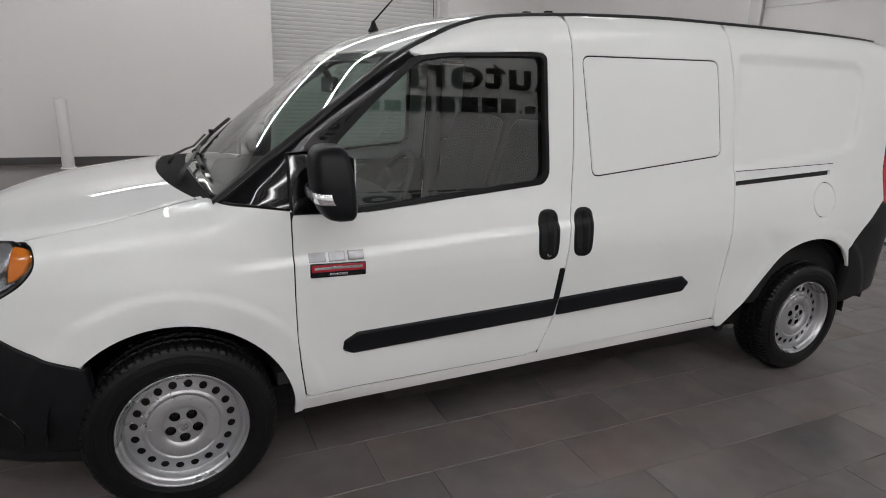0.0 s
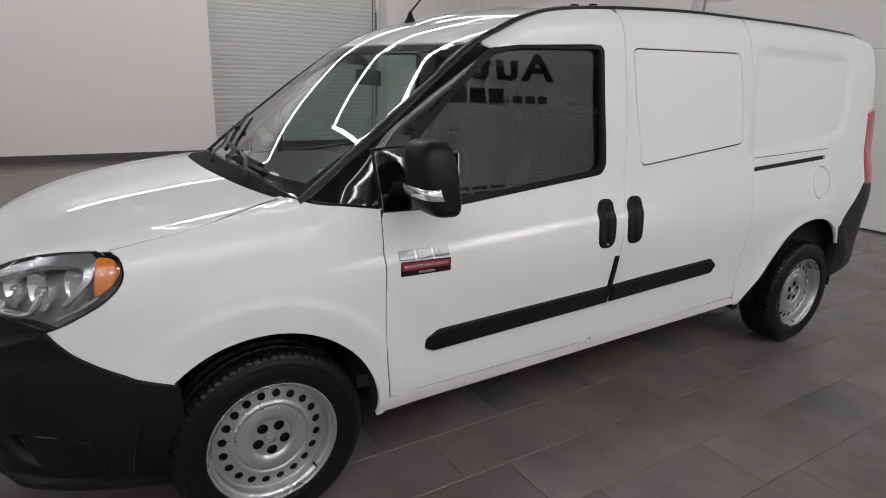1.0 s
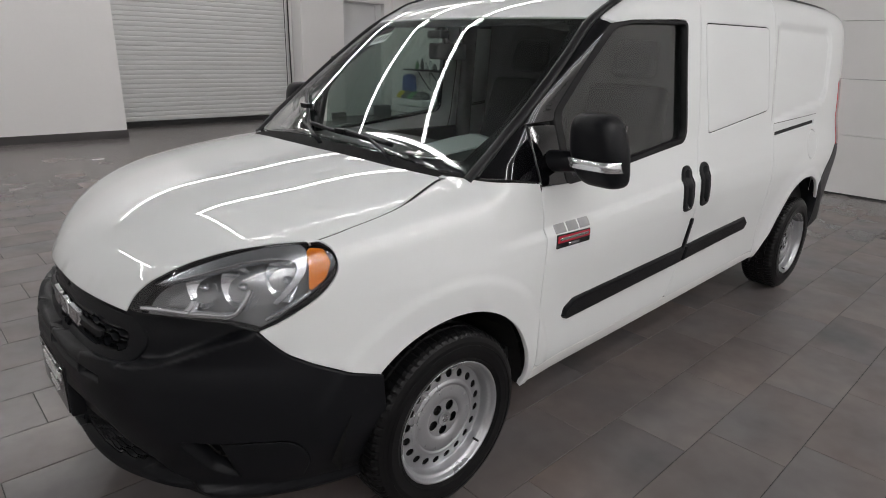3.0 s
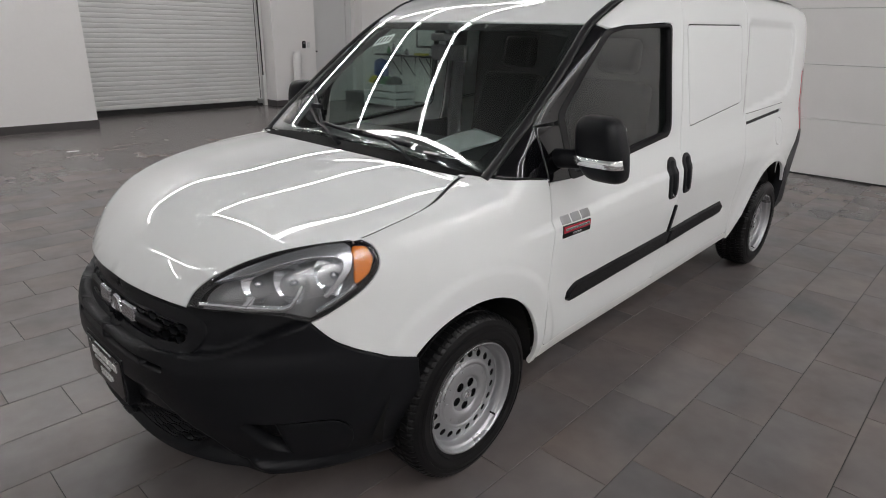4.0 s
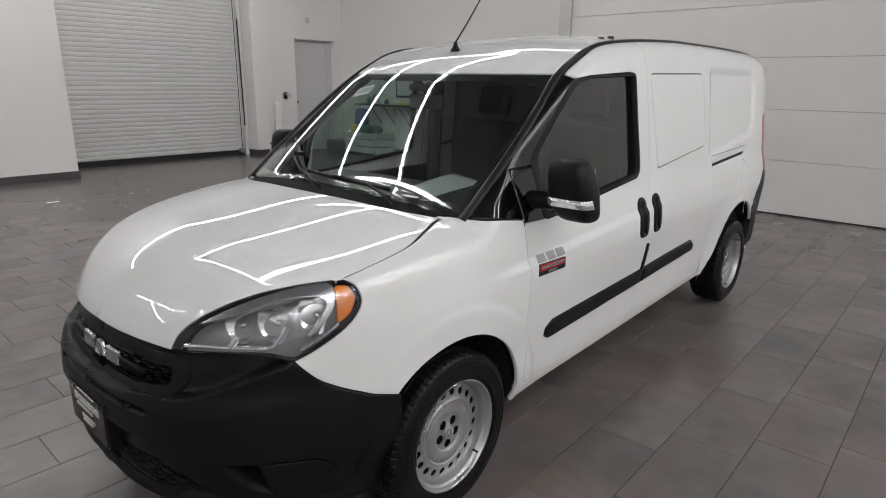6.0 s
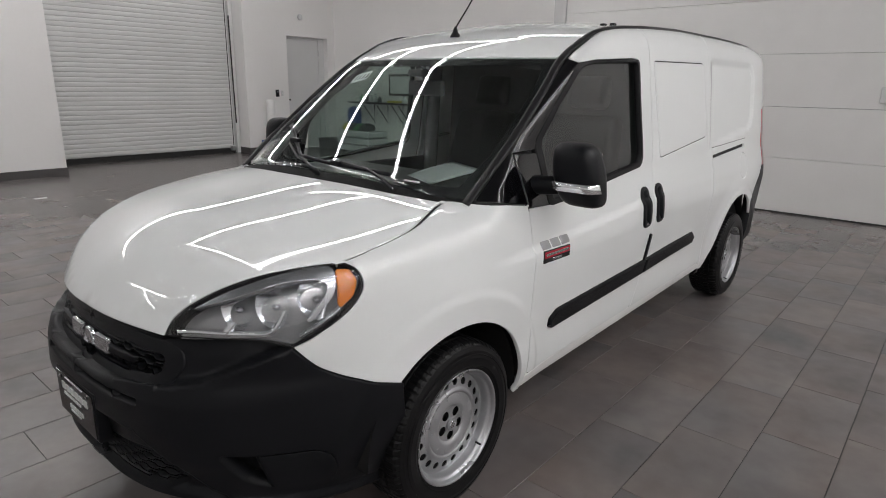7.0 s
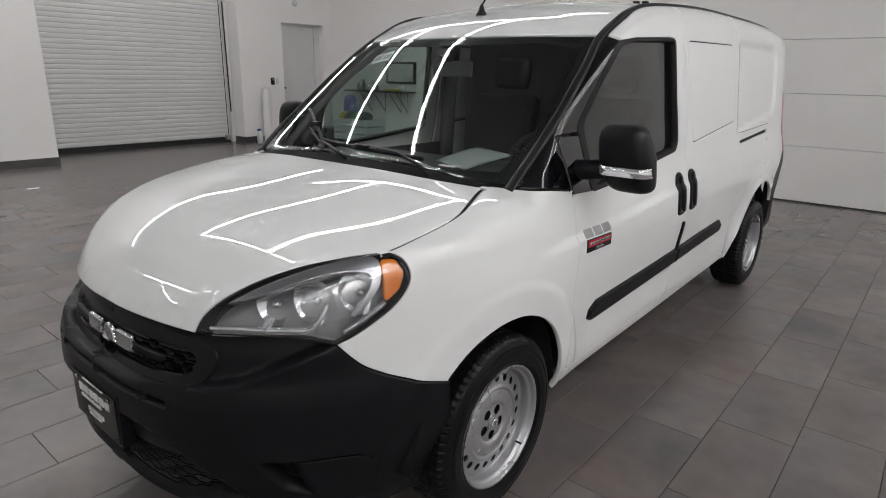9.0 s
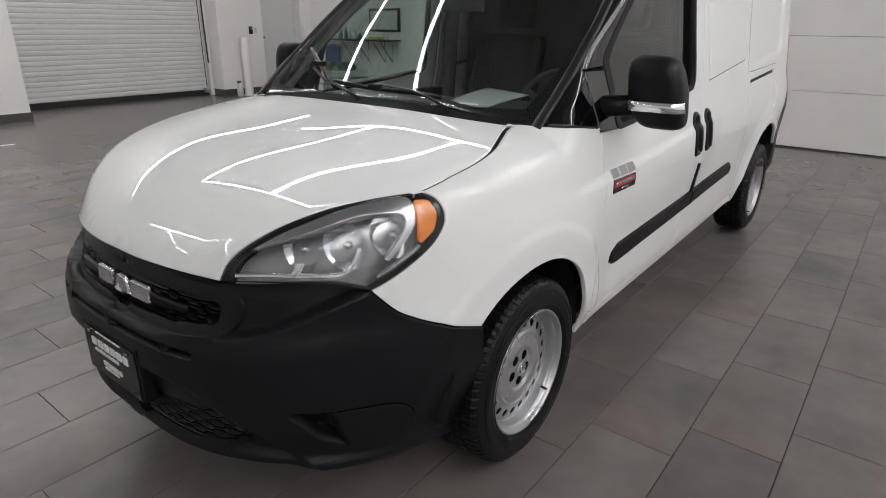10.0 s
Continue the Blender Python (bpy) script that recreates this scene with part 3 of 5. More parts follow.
    quarter = [q for q in SLIDE_REAR if q[1] < 1.752] + [(3.325, 0.385), (3.355, 0.340)] + ARCH_R + [(4.248, 0.590), (4.205, 0.690), (4.33, 0.825), (4.43, 0.935), (4.445, 0.94), (4.43, 1.12), (4.415, 1.34), (4.44, 1.36), (4.47, 1.365), (4.44, 1.60), (4.38, 1.755)] + quarter_top[::-1]
    track = rounded([(3.331, 1.064), (3.985, 1.097), (3.985, 1.117), (3.331, 1.082)], 0.004, 3)
    q = panel("rear_quarter", "side", quarter, PAINT, van, flip=flip, holes=[fuel, track], grid=0.022)
    panel("fuel_flap", "side", fuel, PAINT, q, "round white fuel flap", flip=flip, grid=0.02)
    panel("door_track", "side", track, DARK_VOID, q, "black sliding door track", flip=flip, lift=-0.014, gap=-0.003, thick=0.002)
    bead("track_cover_seam", "side", [(x, 1.130 + (x - 3.33) * 0.036) for x in np.linspace(3.33, 4.0, 30)], 0.004, 0.0006, MATTE, q, flip=flip, sink=0.001)
    panel("tail_lamp", "side", rounded([(4.415, 1.345), (4.60, 1.36), (4.62, 0.93), (4.447, 0.93), (4.432, 1.12)], 0.01), RED_LENS, van, "red tail lamp", flip=flip, grid=0.02, lift=0.002)
    rb = [(4.207, 0.692), (4.33, 0.822), (4.435, 0.928), (4.66, 0.93), (4.66, 0.42), (4.40, 0.395), (4.30, 0.37), (4.225, 0.37), (4.247, 0.48), (4.252, 0.585)]
    panel("rear_bumper_corner", "side", rb, PLASTIC, van, "black grained rear bumper corner", flip=flip, grid=0.022, lift=0.002, thick=0.06)
    panel("sill", "side", [(1.334, 0.294), (1.30, 0.290), (1.31, 0.352), (3.30, 0.398), (3.372, 0.362), (3.36, 0.348), (2.2, 0.317)], ROCKER, van, flip=flip, grid=0.02, lift=-0.004)
    # near-black strips sunk in the gaps between panels, standing in for their shade
    for line in (DOOR_FRONT, B_GAP[4:], SLIDE_REAR[4:], HOOD_LINE, blank + blank[:1], [(x, 0.366 + 0.013 * (x - 1.36)) for x in np.linspace(1.36, 2.26, 30)], [(x, 0.372 + 0.028 * (x - 2.31)) for x in np.linspace(2.31, 3.31, 30)]):
        bead("gap_shade_strip", "side", line, 0.018, -0.007, RUBBER, van, flip=flip, sink=0.010)
    # rub strips
    for nm, x0, x1, tip in (("front", 1.462, 2.3765, 0), ("rear", 2.384, 3.100, 1)):
        za, zb = lambda x: 0.512 + (x - 1.47) * 0.038, lambda x: 0.597 + (x - 1.47) * 0.034
        if tip == 0:
            sp = [(x0 + 0.008, 0.530), (x0 + 0.045, za(x0)), (x1 - 0.012, za(x1)), (x1, zb(x1)), (x0 + 0.06, zb(x0)), (x0 + 0.012, 0.566)]
        else:
            sp = [(x0 - 0.008, za(x0)), (x1 - 0.03, za(x1)), (x1, 0.618), (x1 - 0.045, zb(x1)), (x0, zb(x0))]
        panel("rub_strip", "side", rounded(sp, 0.008), PLASTIC, door if tip == 0 else sdoor, "black rub strip", flip=flip, grid=0.02, lift=0.016, edge=0.012, gap=0.0)
    panel("edge_guard", "side", rounded([(2.352, 0.622), (2.376, 0.622), (2.382, 0.765), (2.360, 0.765)], 0.004, 3), PLASTIC, door, "black door edge guard", flip=flip, lift=0.012, edge=0.004, gap=0)
    # door handles in oval dishes
    for cx, owner in ((2.295, door), (2.464, sdoor)):
        oval = rounded([(cx - 0.046, 0.812), (cx + 0.043, 0.806), (cx + 0.051, 0.91), (cx + 0.046, 1.010), (cx - 0.040, 1.012), (cx - 0.050, 0.91)], 0.045)
        hole = rounded([(cx - 0.030, 0.850), (cx + 0.028, 0.846), (cx + 0.034, 0.925), (cx + 0.028, 0.985), (cx - 0.024, 0.987), (cx - 0.034, 0.925)], 0.03)
        h = panel("door_handle", "side", oval, PLASTIC, owner, "black oval pull handle", flip=flip, holes=[hole], lift=0.010, edge=0.008, gap=0, thick=0.05, grid=0.015)
        panel("handle_dish", "side", hole, DARK_VOID, h, flip=flip, lift=0.0035, gap=-0.004, thick=0.002, grid=0.02)
        bead("handle_grip", "side", [(cx + 0.004, z) for z in np.linspace(0.835, 0.995, 16)], 0.030, 0.020, PLASTIC, h, flip=flip, sink=0.02)
        if owner is door:
            lk = [(cx - 0.002 + 0.010 * math.cos(t), 0.832 + 0.010 * math.sin(t)) for t in np.linspace(0, 2 * math.pi, 16, endpoint=False)]
            panel("lock_cylinder", "side", lk, SATIN, h, flip=flip, lift=0.013, gap=0, edge=0.002, grid=0.01)

# hood: its flanks follow the wings and the lamps
hood_side = [(q[0], q[1]) for q in cast("side", HOOD_LINE)]
lamp_top = ring_to_top(LAMP_TOP)
nose = ring_to_top([(s, LIP(s)) for s in np.linspace(R_IN, -R_IN, 50)])
cowl = [(0.880 + 0.170 * (abs(y) / 0.79) ** 2.6, y) for y in np.linspace(0.775, -0.775, 60)]
half = [q for q in hood_side[::-1] if q[0] < 1.035] + lamp_top[1:-1]
hood_poly = cowl + half + nose + [(x, -y) for x, y in half[::-1]]
hood = panel("hood", "top", hood_poly, PAINT, van, grid=0.018, gap=0.001)

# windscreen with its black band, and the cowl
ws_low = [(1.0 + 0.085 * (y / 0.79) ** 2, y) for y in np.linspace(0.785, -0.785, 40)]
ws_side = [(x, float(DITCH_Y(x)) + 0.012) for x in np.linspace(1.10, 1.745, 30)]
ws_top = [(1.737 - 0.137 * (1 - (y / 0.745) ** 2), y) for y in np.linspace(-0.737, 0.737, 40)]
screen_poly = ws_low + ws_side + ws_top + [(x, -y) for x, y in ws_side[::-1]]
pane = panel("windscreen", "top", screen_poly, SCREEN_GLASS, van, "raked windscreen glass", grid=0.02, thick=0.003, edge=0.001)
pane.visible_shadow = False
band_side = [(1.25, 0.762), (1.40, 0.760), (1.55, 0.742), (1.655, 0.715)]
band_in = [(1.040 + 0.075 * (y / 0.72) ** 2, y) for y in np.linspace(0.72, -0.72, 34)] + [(x, -y) for x, y in band_side] + [(1.682 - 0.130 * (1 - (y / 0.69) ** 2), y) for y in np.linspace(-0.68, 0.68, 34)] + band_side[::-1]
panel("screen_band", "top", screen_poly, GLOSS, pane, "black printed glass border", holes=[band_in], lift=-0.006, thick=0.001, edge=0.0005, gap=0.001, grid=0.02)
cowl_poly = cowl[::-1] + [(1.060, 0.797)] + ws_low + [(1.060, -0.797)]
panel("cowl", "top", cowl_poly, COWL, van, "black plastic wiper cowl", lift=-0.002, grid=0.012, gap=0.001, edge=0.008, thick=0.03)

# roof skin between the ditches
ditch_top = [(x, float(DITCH_Y(x)) + 0.010) for x in np.linspace(1.775, 4.32, 120)]
roof_back = [(4.50 - 0.10 * (y / 0.7) ** 4, y) for y in np.linspace(-0.66, 0.66, 20)]
roof_poly = ws_top[::-1] + ditch_top + roof_back + [(x, -y) for x, y in ditch_top[::-1]]
roof = panel("roof", "top", roof_poly, PAINT, van, grid=0.03)
# rear doors close the back
for s in (-1, 1):
    panel("rear_door", "back", [(s * 0.006, 0.42), (s * 0.72, 0.42), (s * 0.72, 1.60), (s * 0.60, 1.76), (s * 0.006, 1.77)], PAINT, van, grid=0.05)
panel("rear_bumper", "back", [(-0.74, 0.30), (0.74, 0.30), (0.74, 0.42), (-0.74, 0.42)], PLASTIC, van, grid=0.05, thick=0.05)


# front bumper and grille
def ridge(p):
    """The bumper's pressed edges: the crease that climbs to the lamp, the arms beside the lower grille and the lip."""
    s, z = np.abs(p[:, 0]), p[:, 1]
    crease = np.interp(s, [0.0, 0.16, 0.256, 0.35, 0.444, 0.537, 0.633, 0.728, 0.802], [0.634, 0.637, 0.643, 0.652, 0.659, 0.675, 0.713, 0.752, 0.765])
    keep = step(0.82, 0.69, s)
    out = -0.036 * step(crease - 0.003, crease + 0.012, z) * keep
    out += 0.008 * np.exp(-np.maximum(crease - z, 0) / 0.018) * step(crease + 0.004, crease - 0.004, z) * keep
    band = 0.766 - 0.014 * step(0.30, 0.45, s)
    out += 0.010 * step(band - 0.004, band + 0.004, z) * step(0.51, 0.41, s)
    arm = np.interp(s, [0.15, 0.25, 0.334, 0.492, 0.550, 0.634], [0.512, 0.512, 0.505, 0.387, 0.327, 0.280])
    out += -0.026 * step(arm + 0.005, arm - 0.012, z) * step(0.655, 0.555, s)
    foot = np.interp(s, LOW_S, LOW_Z)
    out += 0.018 * step(foot + 0.040, foot + 0.026, z)
    return out


def mirrored(half_line):
    return half_line + [(-s, z) for s, z in half_line[::-1]]


LOW_S, LOW_Z = [0.0, 0.147, 0.300, 0.435, 0.561, 0.680, 0.808, 0.910, 1.090], [0.290, 0.286, 0.286, 0.284, 0.270, 0.255, 0.238, 0.226, 0.205]
half = [(s, LIP(s) - 0.004) for s in np.linspace(0, R_IN * 0.96, 12)] + LAMP_LOW + BUMP_EDGE[1:]
outline = half[1:] + [(R_ARCH + 0.012, 0.45), (R_ARCH + 0.014, 0.30)] + [(float(q), float(np.interp(q, LOW_S, LOW_Z))) for q in np.linspace(R_ARCH + 0.014, 0.02, 60)]
outline = mirrored(outline)
grille_poly = mirrored(spline([(0.0, 0.641), (0.2235, 0.6488), (0.3563, 0.657), (0.4232, 0.6686), (0.4608, 0.7016), (0.4623, 0.7361), (0.4278, 0.7649), (0.3193, 0.7709), (0.2155, 0.7768), (0.0, 0.756)])[1:-1])
mesh_poly = mirrored(spline([(0.0, 0.654), (0.2225, 0.661), (0.3355, 0.6679), (0.391, 0.6772), (0.4046, 0.6995), (0.3993, 0.7316), (0.3112, 0.7397), (0.2031, 0.742), (0.0, 0.724)])[1:-1])
intake_poly = mirrored(spline([(0.0, 0.3), (0.2009, 0.3068), (0.3675, 0.3143), (0.4585, 0.3318), (0.4631, 0.3511), (0.4292, 0.3899), (0.3843, 0.425), (0.2619, 0.4194), (0.0, 0.4)])[1:-1])
fog_l = rounded([(0.58, 0.455), (0.6714, 0.4461), (0.7488, 0.4418), (0.8336, 0.4353), (0.8759, 0.4072), (0.8874, 0.354), (0.8604, 0.2913), (0.7435, 0.3139), (0.646, 0.3557)], 0.02)
fog_r = [(-s, z) for s, z in fog_l[::-1]]
slots = [rounded([(a, 0.596), (b, 0.595), (b, 0.609), (a, 0.611)], 0.004, 3) for a, b in ((0.012, 0.253), (0.265, 0.353))]
slots += [[(-s, z) for s, z in q[::-1]] for q in slots]
bumper = panel("front_bumper", "ring", outline, PLASTIC, van, "black grained plastic front bumper", holes=[grille_poly, intake_poly, fog_l, fog_r] + slots, grid=0.0085, edge=0.005, thick=0.05, relief=ridge)
surround = panel("grille_surround", "ring", grille_poly, PLASTIC, bumper, "black recessed grille surround", holes=[mesh_poly], lift=-0.030, gap=-0.006, edge=0.005, thick=0.03, grid=0.015)
for name, poly, deep, rows, owner in (("upper_grille", mesh_poly, -0.055, 5, surround), ("lower_grille", intake_poly, -0.060, 7, bumper)):
    g = panel(name, "ring", poly, DARK_VOID, bumper, "black mesh grille", lift=deep, gap=-0.015, thick=0.002, grid=0.03)
    z0, z1 = min(z for _, z in poly), max(z for _, z in poly)
    s1 = max(s for s, _ in poly)
    for i in range(rows):
        z = z0 + (z1 - z0) * (i + 0.5) / rows
        pts = np.array([(s, z + 0.0045 * (1 if ((k + 4 * i) // 4) % 2 else -1)) for k, s in enumerate(np.linspace(-s1, s1, 97))])
        run = pts[inside(pts, offset(poly, 0.003))]
        if len(run) > 4:
            bead("grille_bar", "ring", run, 0.005, deep + 0.022, PLASTIC, g, sink=-deep - 0.002)
for s in slots:
    panel("bumper_slot", "ring", s, DARK_VOID, bumper, lift=-0.03, gap=-0.004, thick=0.002)
for poly in (fog_l, fog_r):
    panel("fog_pocket", "ring", poly, PLASTIC, bumper, "blanked fog lamp pocket", gap=-0.004, thick=0.002, grid=0.010, lift=-0.004,
          relief=lambda p: -0.060 * step(0.695, 0.655, np.abs(p[:, 0]) + 0.25 * (p[:, 1] - 0.40)) * step(0.515, 0.60, np.abs(p[:, 0])) + 0.008 * step(0.66, 0.70, np.abs(p[:, 0])))


# emblem on the nose, as three plain silver shapes, and the small badge on each front door
for k in range(3):
    s0 = -0.132 + k * 0.100
    panel("nose_emblem", "ring", rounded([(s0, 0.680), (s0 + 0.090, 0.680), (s0 + (0.086, 0.062, 0.088)[k], 0.724), (s0 + (0.0, 0.030, 0.004)[k], 0.724)], 0.004, 3), SATIN, bumper, "satin silver nose emblem shape", lift=-0.010, gap=0, edge=0.004, thick=0.010, grid=0.012)
bead("emblem_bar", "ring", [(s, 0.698) for s in np.linspace(-0.30, 0.30, 50)], 0.022, -0.018, PLASTIC, bumper, sink=0.03)
for flip in (False, True):
    for k in range(3):
        x0 = 1.352 + k * 0.066
        panel("door_emblem", "side", [(x0 + a, 0.882 + b) for a, b in ((0, 0), (0.056, 0), (0.056, 0.030), (0.0, 0.030))], DULL, door, "dull silver emblem shape", flip=flip, lift=0.005, gap=0, edge=0.003, grid=0.02)
    bdg = panel("model_badge", "side", rounded([(1.354, 0.829), (1.545, 0.826), (1.545, 0.873), (1.354, 0.878)], 0.004, 3), GLOSS, door, "black and red model badge", flip=flip, lift=0.004, gap=0, edge=0.002, grid=0.02)
    panel("badge_field", "side", [(1.358, 0.849), (1.541, 0.847), (1.541, 0.870), (1.358, 0.874)], RED_BADGE, bdg, "red badge field", flip=flip, lift=0.0055, gap=0, edge=0.001, grid=0.02)
    panel("badge_lettering_bar", "side", [(1.368, 0.857), (1.532, 0.855), (1.532, 0.864), (1.368, 0.866)], SATIN, bdg, flip=flip, lift=0.0065, gap=0, edge=0.0005, grid=0.02)
    panel("badge_lettering_bar", "side", [(1.42, 0.834), (1.48, 0.833), (1.48, 0.841), (1.42, 0.842)], SATIN, bdg, flip=flip, lift=0.0055, gap=0, edge=0.0005, grid=0.02)

# head lamps: a dark bowl, reflectors, amber marker and a clear lens
for flip in (False, True):
    lens = panel("head_lamp", "ring", LAMP_POLY, LENS_GLASS, van, "clear head lamp with amber side marker", flip=flip, gap=0.003, lift=0.001, thick=0.004, grid=0.018)
    lens.visible_shadow = False
    panel("lamp_housing", "ring", LAMP_POLY, LAMP_DARK, lens, "dark grey lamp bowl", flip=flip, gap=-0.004, lift=-0.070, thick=0.002, grid=0.03)
    panel("lamp_gasket", "ring", LAMP_POLY, RUBBER, lens, flip=flip, holes=[[tuple(q) for q in offset(even(LAMP_POLY, 0.015), 0.003)]], gap=0.001, lift=-0.002, thick=0.04, grid=0.015)
    brow = spline([(0.4947, 0.8635), (0.5729, 0.9029), (0.6468, 0.9308), (0.7161, 0.9519), (0.8057, 0.9705), (0.8768, 0.9779), (0.9061, 0.9678), (0.9074, 0.9261), (0.8884, 0.8894), (0.8291, 0.8324)]) + spline([(0.8202, 0.8375), (0.87, 0.892), (0.8847, 0.9259), (0.865, 0.9437), (0.7895, 0.9447), (0.7137, 0.9299), (0.5977, 0.8937)])
    panel("lamp_brow", "ring", [tuple(q) for q in offset(brow, -0.001)], SATIN, lens, "satin silver brow", flip=flip, gap=0, lift=-0.005, thick=0.03, grid=0.012)
    amber = rounded([(0.9118, 0.8654), (0.9504, 0.8926), (0.9669, 0.9317), (0.9528, 0.9618), (0.9152, 0.9652), (0.9172, 0.921)], 0.008)
    panel("side_marker", "ring", [tuple(q) for q in offset(amber, -0.004)], AMBER, lens, "amber side marker", flip=flip, gap=0, lift=-0.003, thick=0.02, grid=0.014, edge=0.004)
    guide = spline([(0.4507, 0.8019), (0.5273, 0.8082), (0.6358, 0.8078), (0.7107, 0.8057), (0.737, 0.8218), (0.762, 0.8679)])
    bead("daylight_guide", "ring", guide, 0.012, -0.010, REFLECTOR, lens, "clear light guide", flip=flip, sink=0.03)
    bead("guide_bracket", "ring", spline([(0.5956, 0.8073), (0.6097, 0.8249), (0.6129, 0.8393)], 0.005), 0.018, -0.010, REFLECTOR, lens, flip=flip, sink=0.03)
    bead("marker_trim", "ring", spline([(0.7994, 0.7916), (0.8558, 0.8203), (0.9118, 0.8573)]), 0.010, -0.012, SATIN, lens, flip=flip, sink=0.03)
    for cs, cz, rr in ((0.6029, 0.857, 0.056), (0.7107, 0.866, 0.062), (0.8252, 0.8825, 0.058)):
        c = cast("ring", [(cs, cz)])[0]
        th = cs / 0.9
        aim = Vector((-math.cos(th * 0.55), -math.sin(th * 0.55), 0.05)).normalized()
        centre = Vector(c) - aim * 0.046
        bm = lathe([(rr * q, 0.045 * (1 - q * q)) for q in (1.0, 0.95, 0.85, 0.7, 0.55, 0.4, 0.25)], 28)
        m = Matrix.Translation(centre) @ Vector((0, 1, 0)).rotation_difference(-aim).to_matrix().to_4x4()
        bmesh.ops.transform(bm, matrix=(Matrix.Diagonal((1, -1, 1, 1)) if flip else Matrix.Identity(4)) @ m, verts=bm.verts)
        bowl = part("reflector_bowl", bm, REFLECTOR, lens, "mirror-bright reflector bowl", smooth=True)
        bm = bmesh.new()
        bmesh.ops.create_uvsphere(bm, u_segments=14, v_segments=8, radius=0.013)
        bmesh.ops.transform(bm, matrix=(Matrix.Diagonal((1, -1, 1, 1)) if flip else Matrix.Identity(4)) @ Matrix.Translation(centre - aim * 0.012) @ Matrix.Diagonal((1, 1, 0.8, 1)), verts=bm.verts)
        part("bulb_shield", bm, SATIN, bowl, smooth=True)


# ---- wheels ----
def perforated(outer, inner, holes, depth):
    """A flat ring with round holes, in x and z, as a mesh with walls in the holes. depth(r) gives its y."""
    def circle(cx, cz, r, n):
        return [(cx + r * math.cos(2 * math.pi * k / n), cz + r * math.sin(2 * math.pi * k / n)) for k in range(n)]
    loops = [circle(0, 0, outer, 80), circle(0, 0, inner, 60)] + [circle(*h, 14) for h in holes]
    pts, edges = [], []
    for lp in loops:
        k = len(pts)
        pts += lp
        edges += [(k + i, k + (i + 1) % len(lp)) for i in range(len(lp))]
    v, _, f, orig, _, _ = delaunay_2d_cdt([Vector(p) for p in pts], edges, [], 0, 1e-7)
    v = np.array([tuple(q) for q in v])
    mid = np.array([v[list(t)].mean(0) for t in f])
    ok = (np.hypot(*mid.T) > inner * 0.999)
    for h in holes:
        ok &= np.hypot(mid[:, 0] - h[0], mid[:, 1] - h[1]) > h[2] * 0.97
    bm = bmesh.new()
    vs = [bm.verts.new((x, depth(math.hypot(x, z)), z)) for x, z in v]
    for t, o in zip(f, ok):
        if o:
            bm.faces.new([vs[i] for i in t])
    back = {o: i for i, os in enumerate(orig) for o in os}
    k = len(loops[0]) + len(loops[1])
    for lp in loops[2:]:
        ids = [back[k + i] for i in range(len(lp))]
        deep = [bm.verts.new(vs[i].co + Vector((0, 0.003, 0))) for i in ids]
        for i in range(len(lp)):
            j = (i + 1) % len(lp)
            bm.faces.new((vs[ids[i]], vs[ids[j]], deep[j], deep[i]))
        k += len(lp)
    bmesh.ops.recalc_face_normals(bm, faces=bm.faces)
    return bm


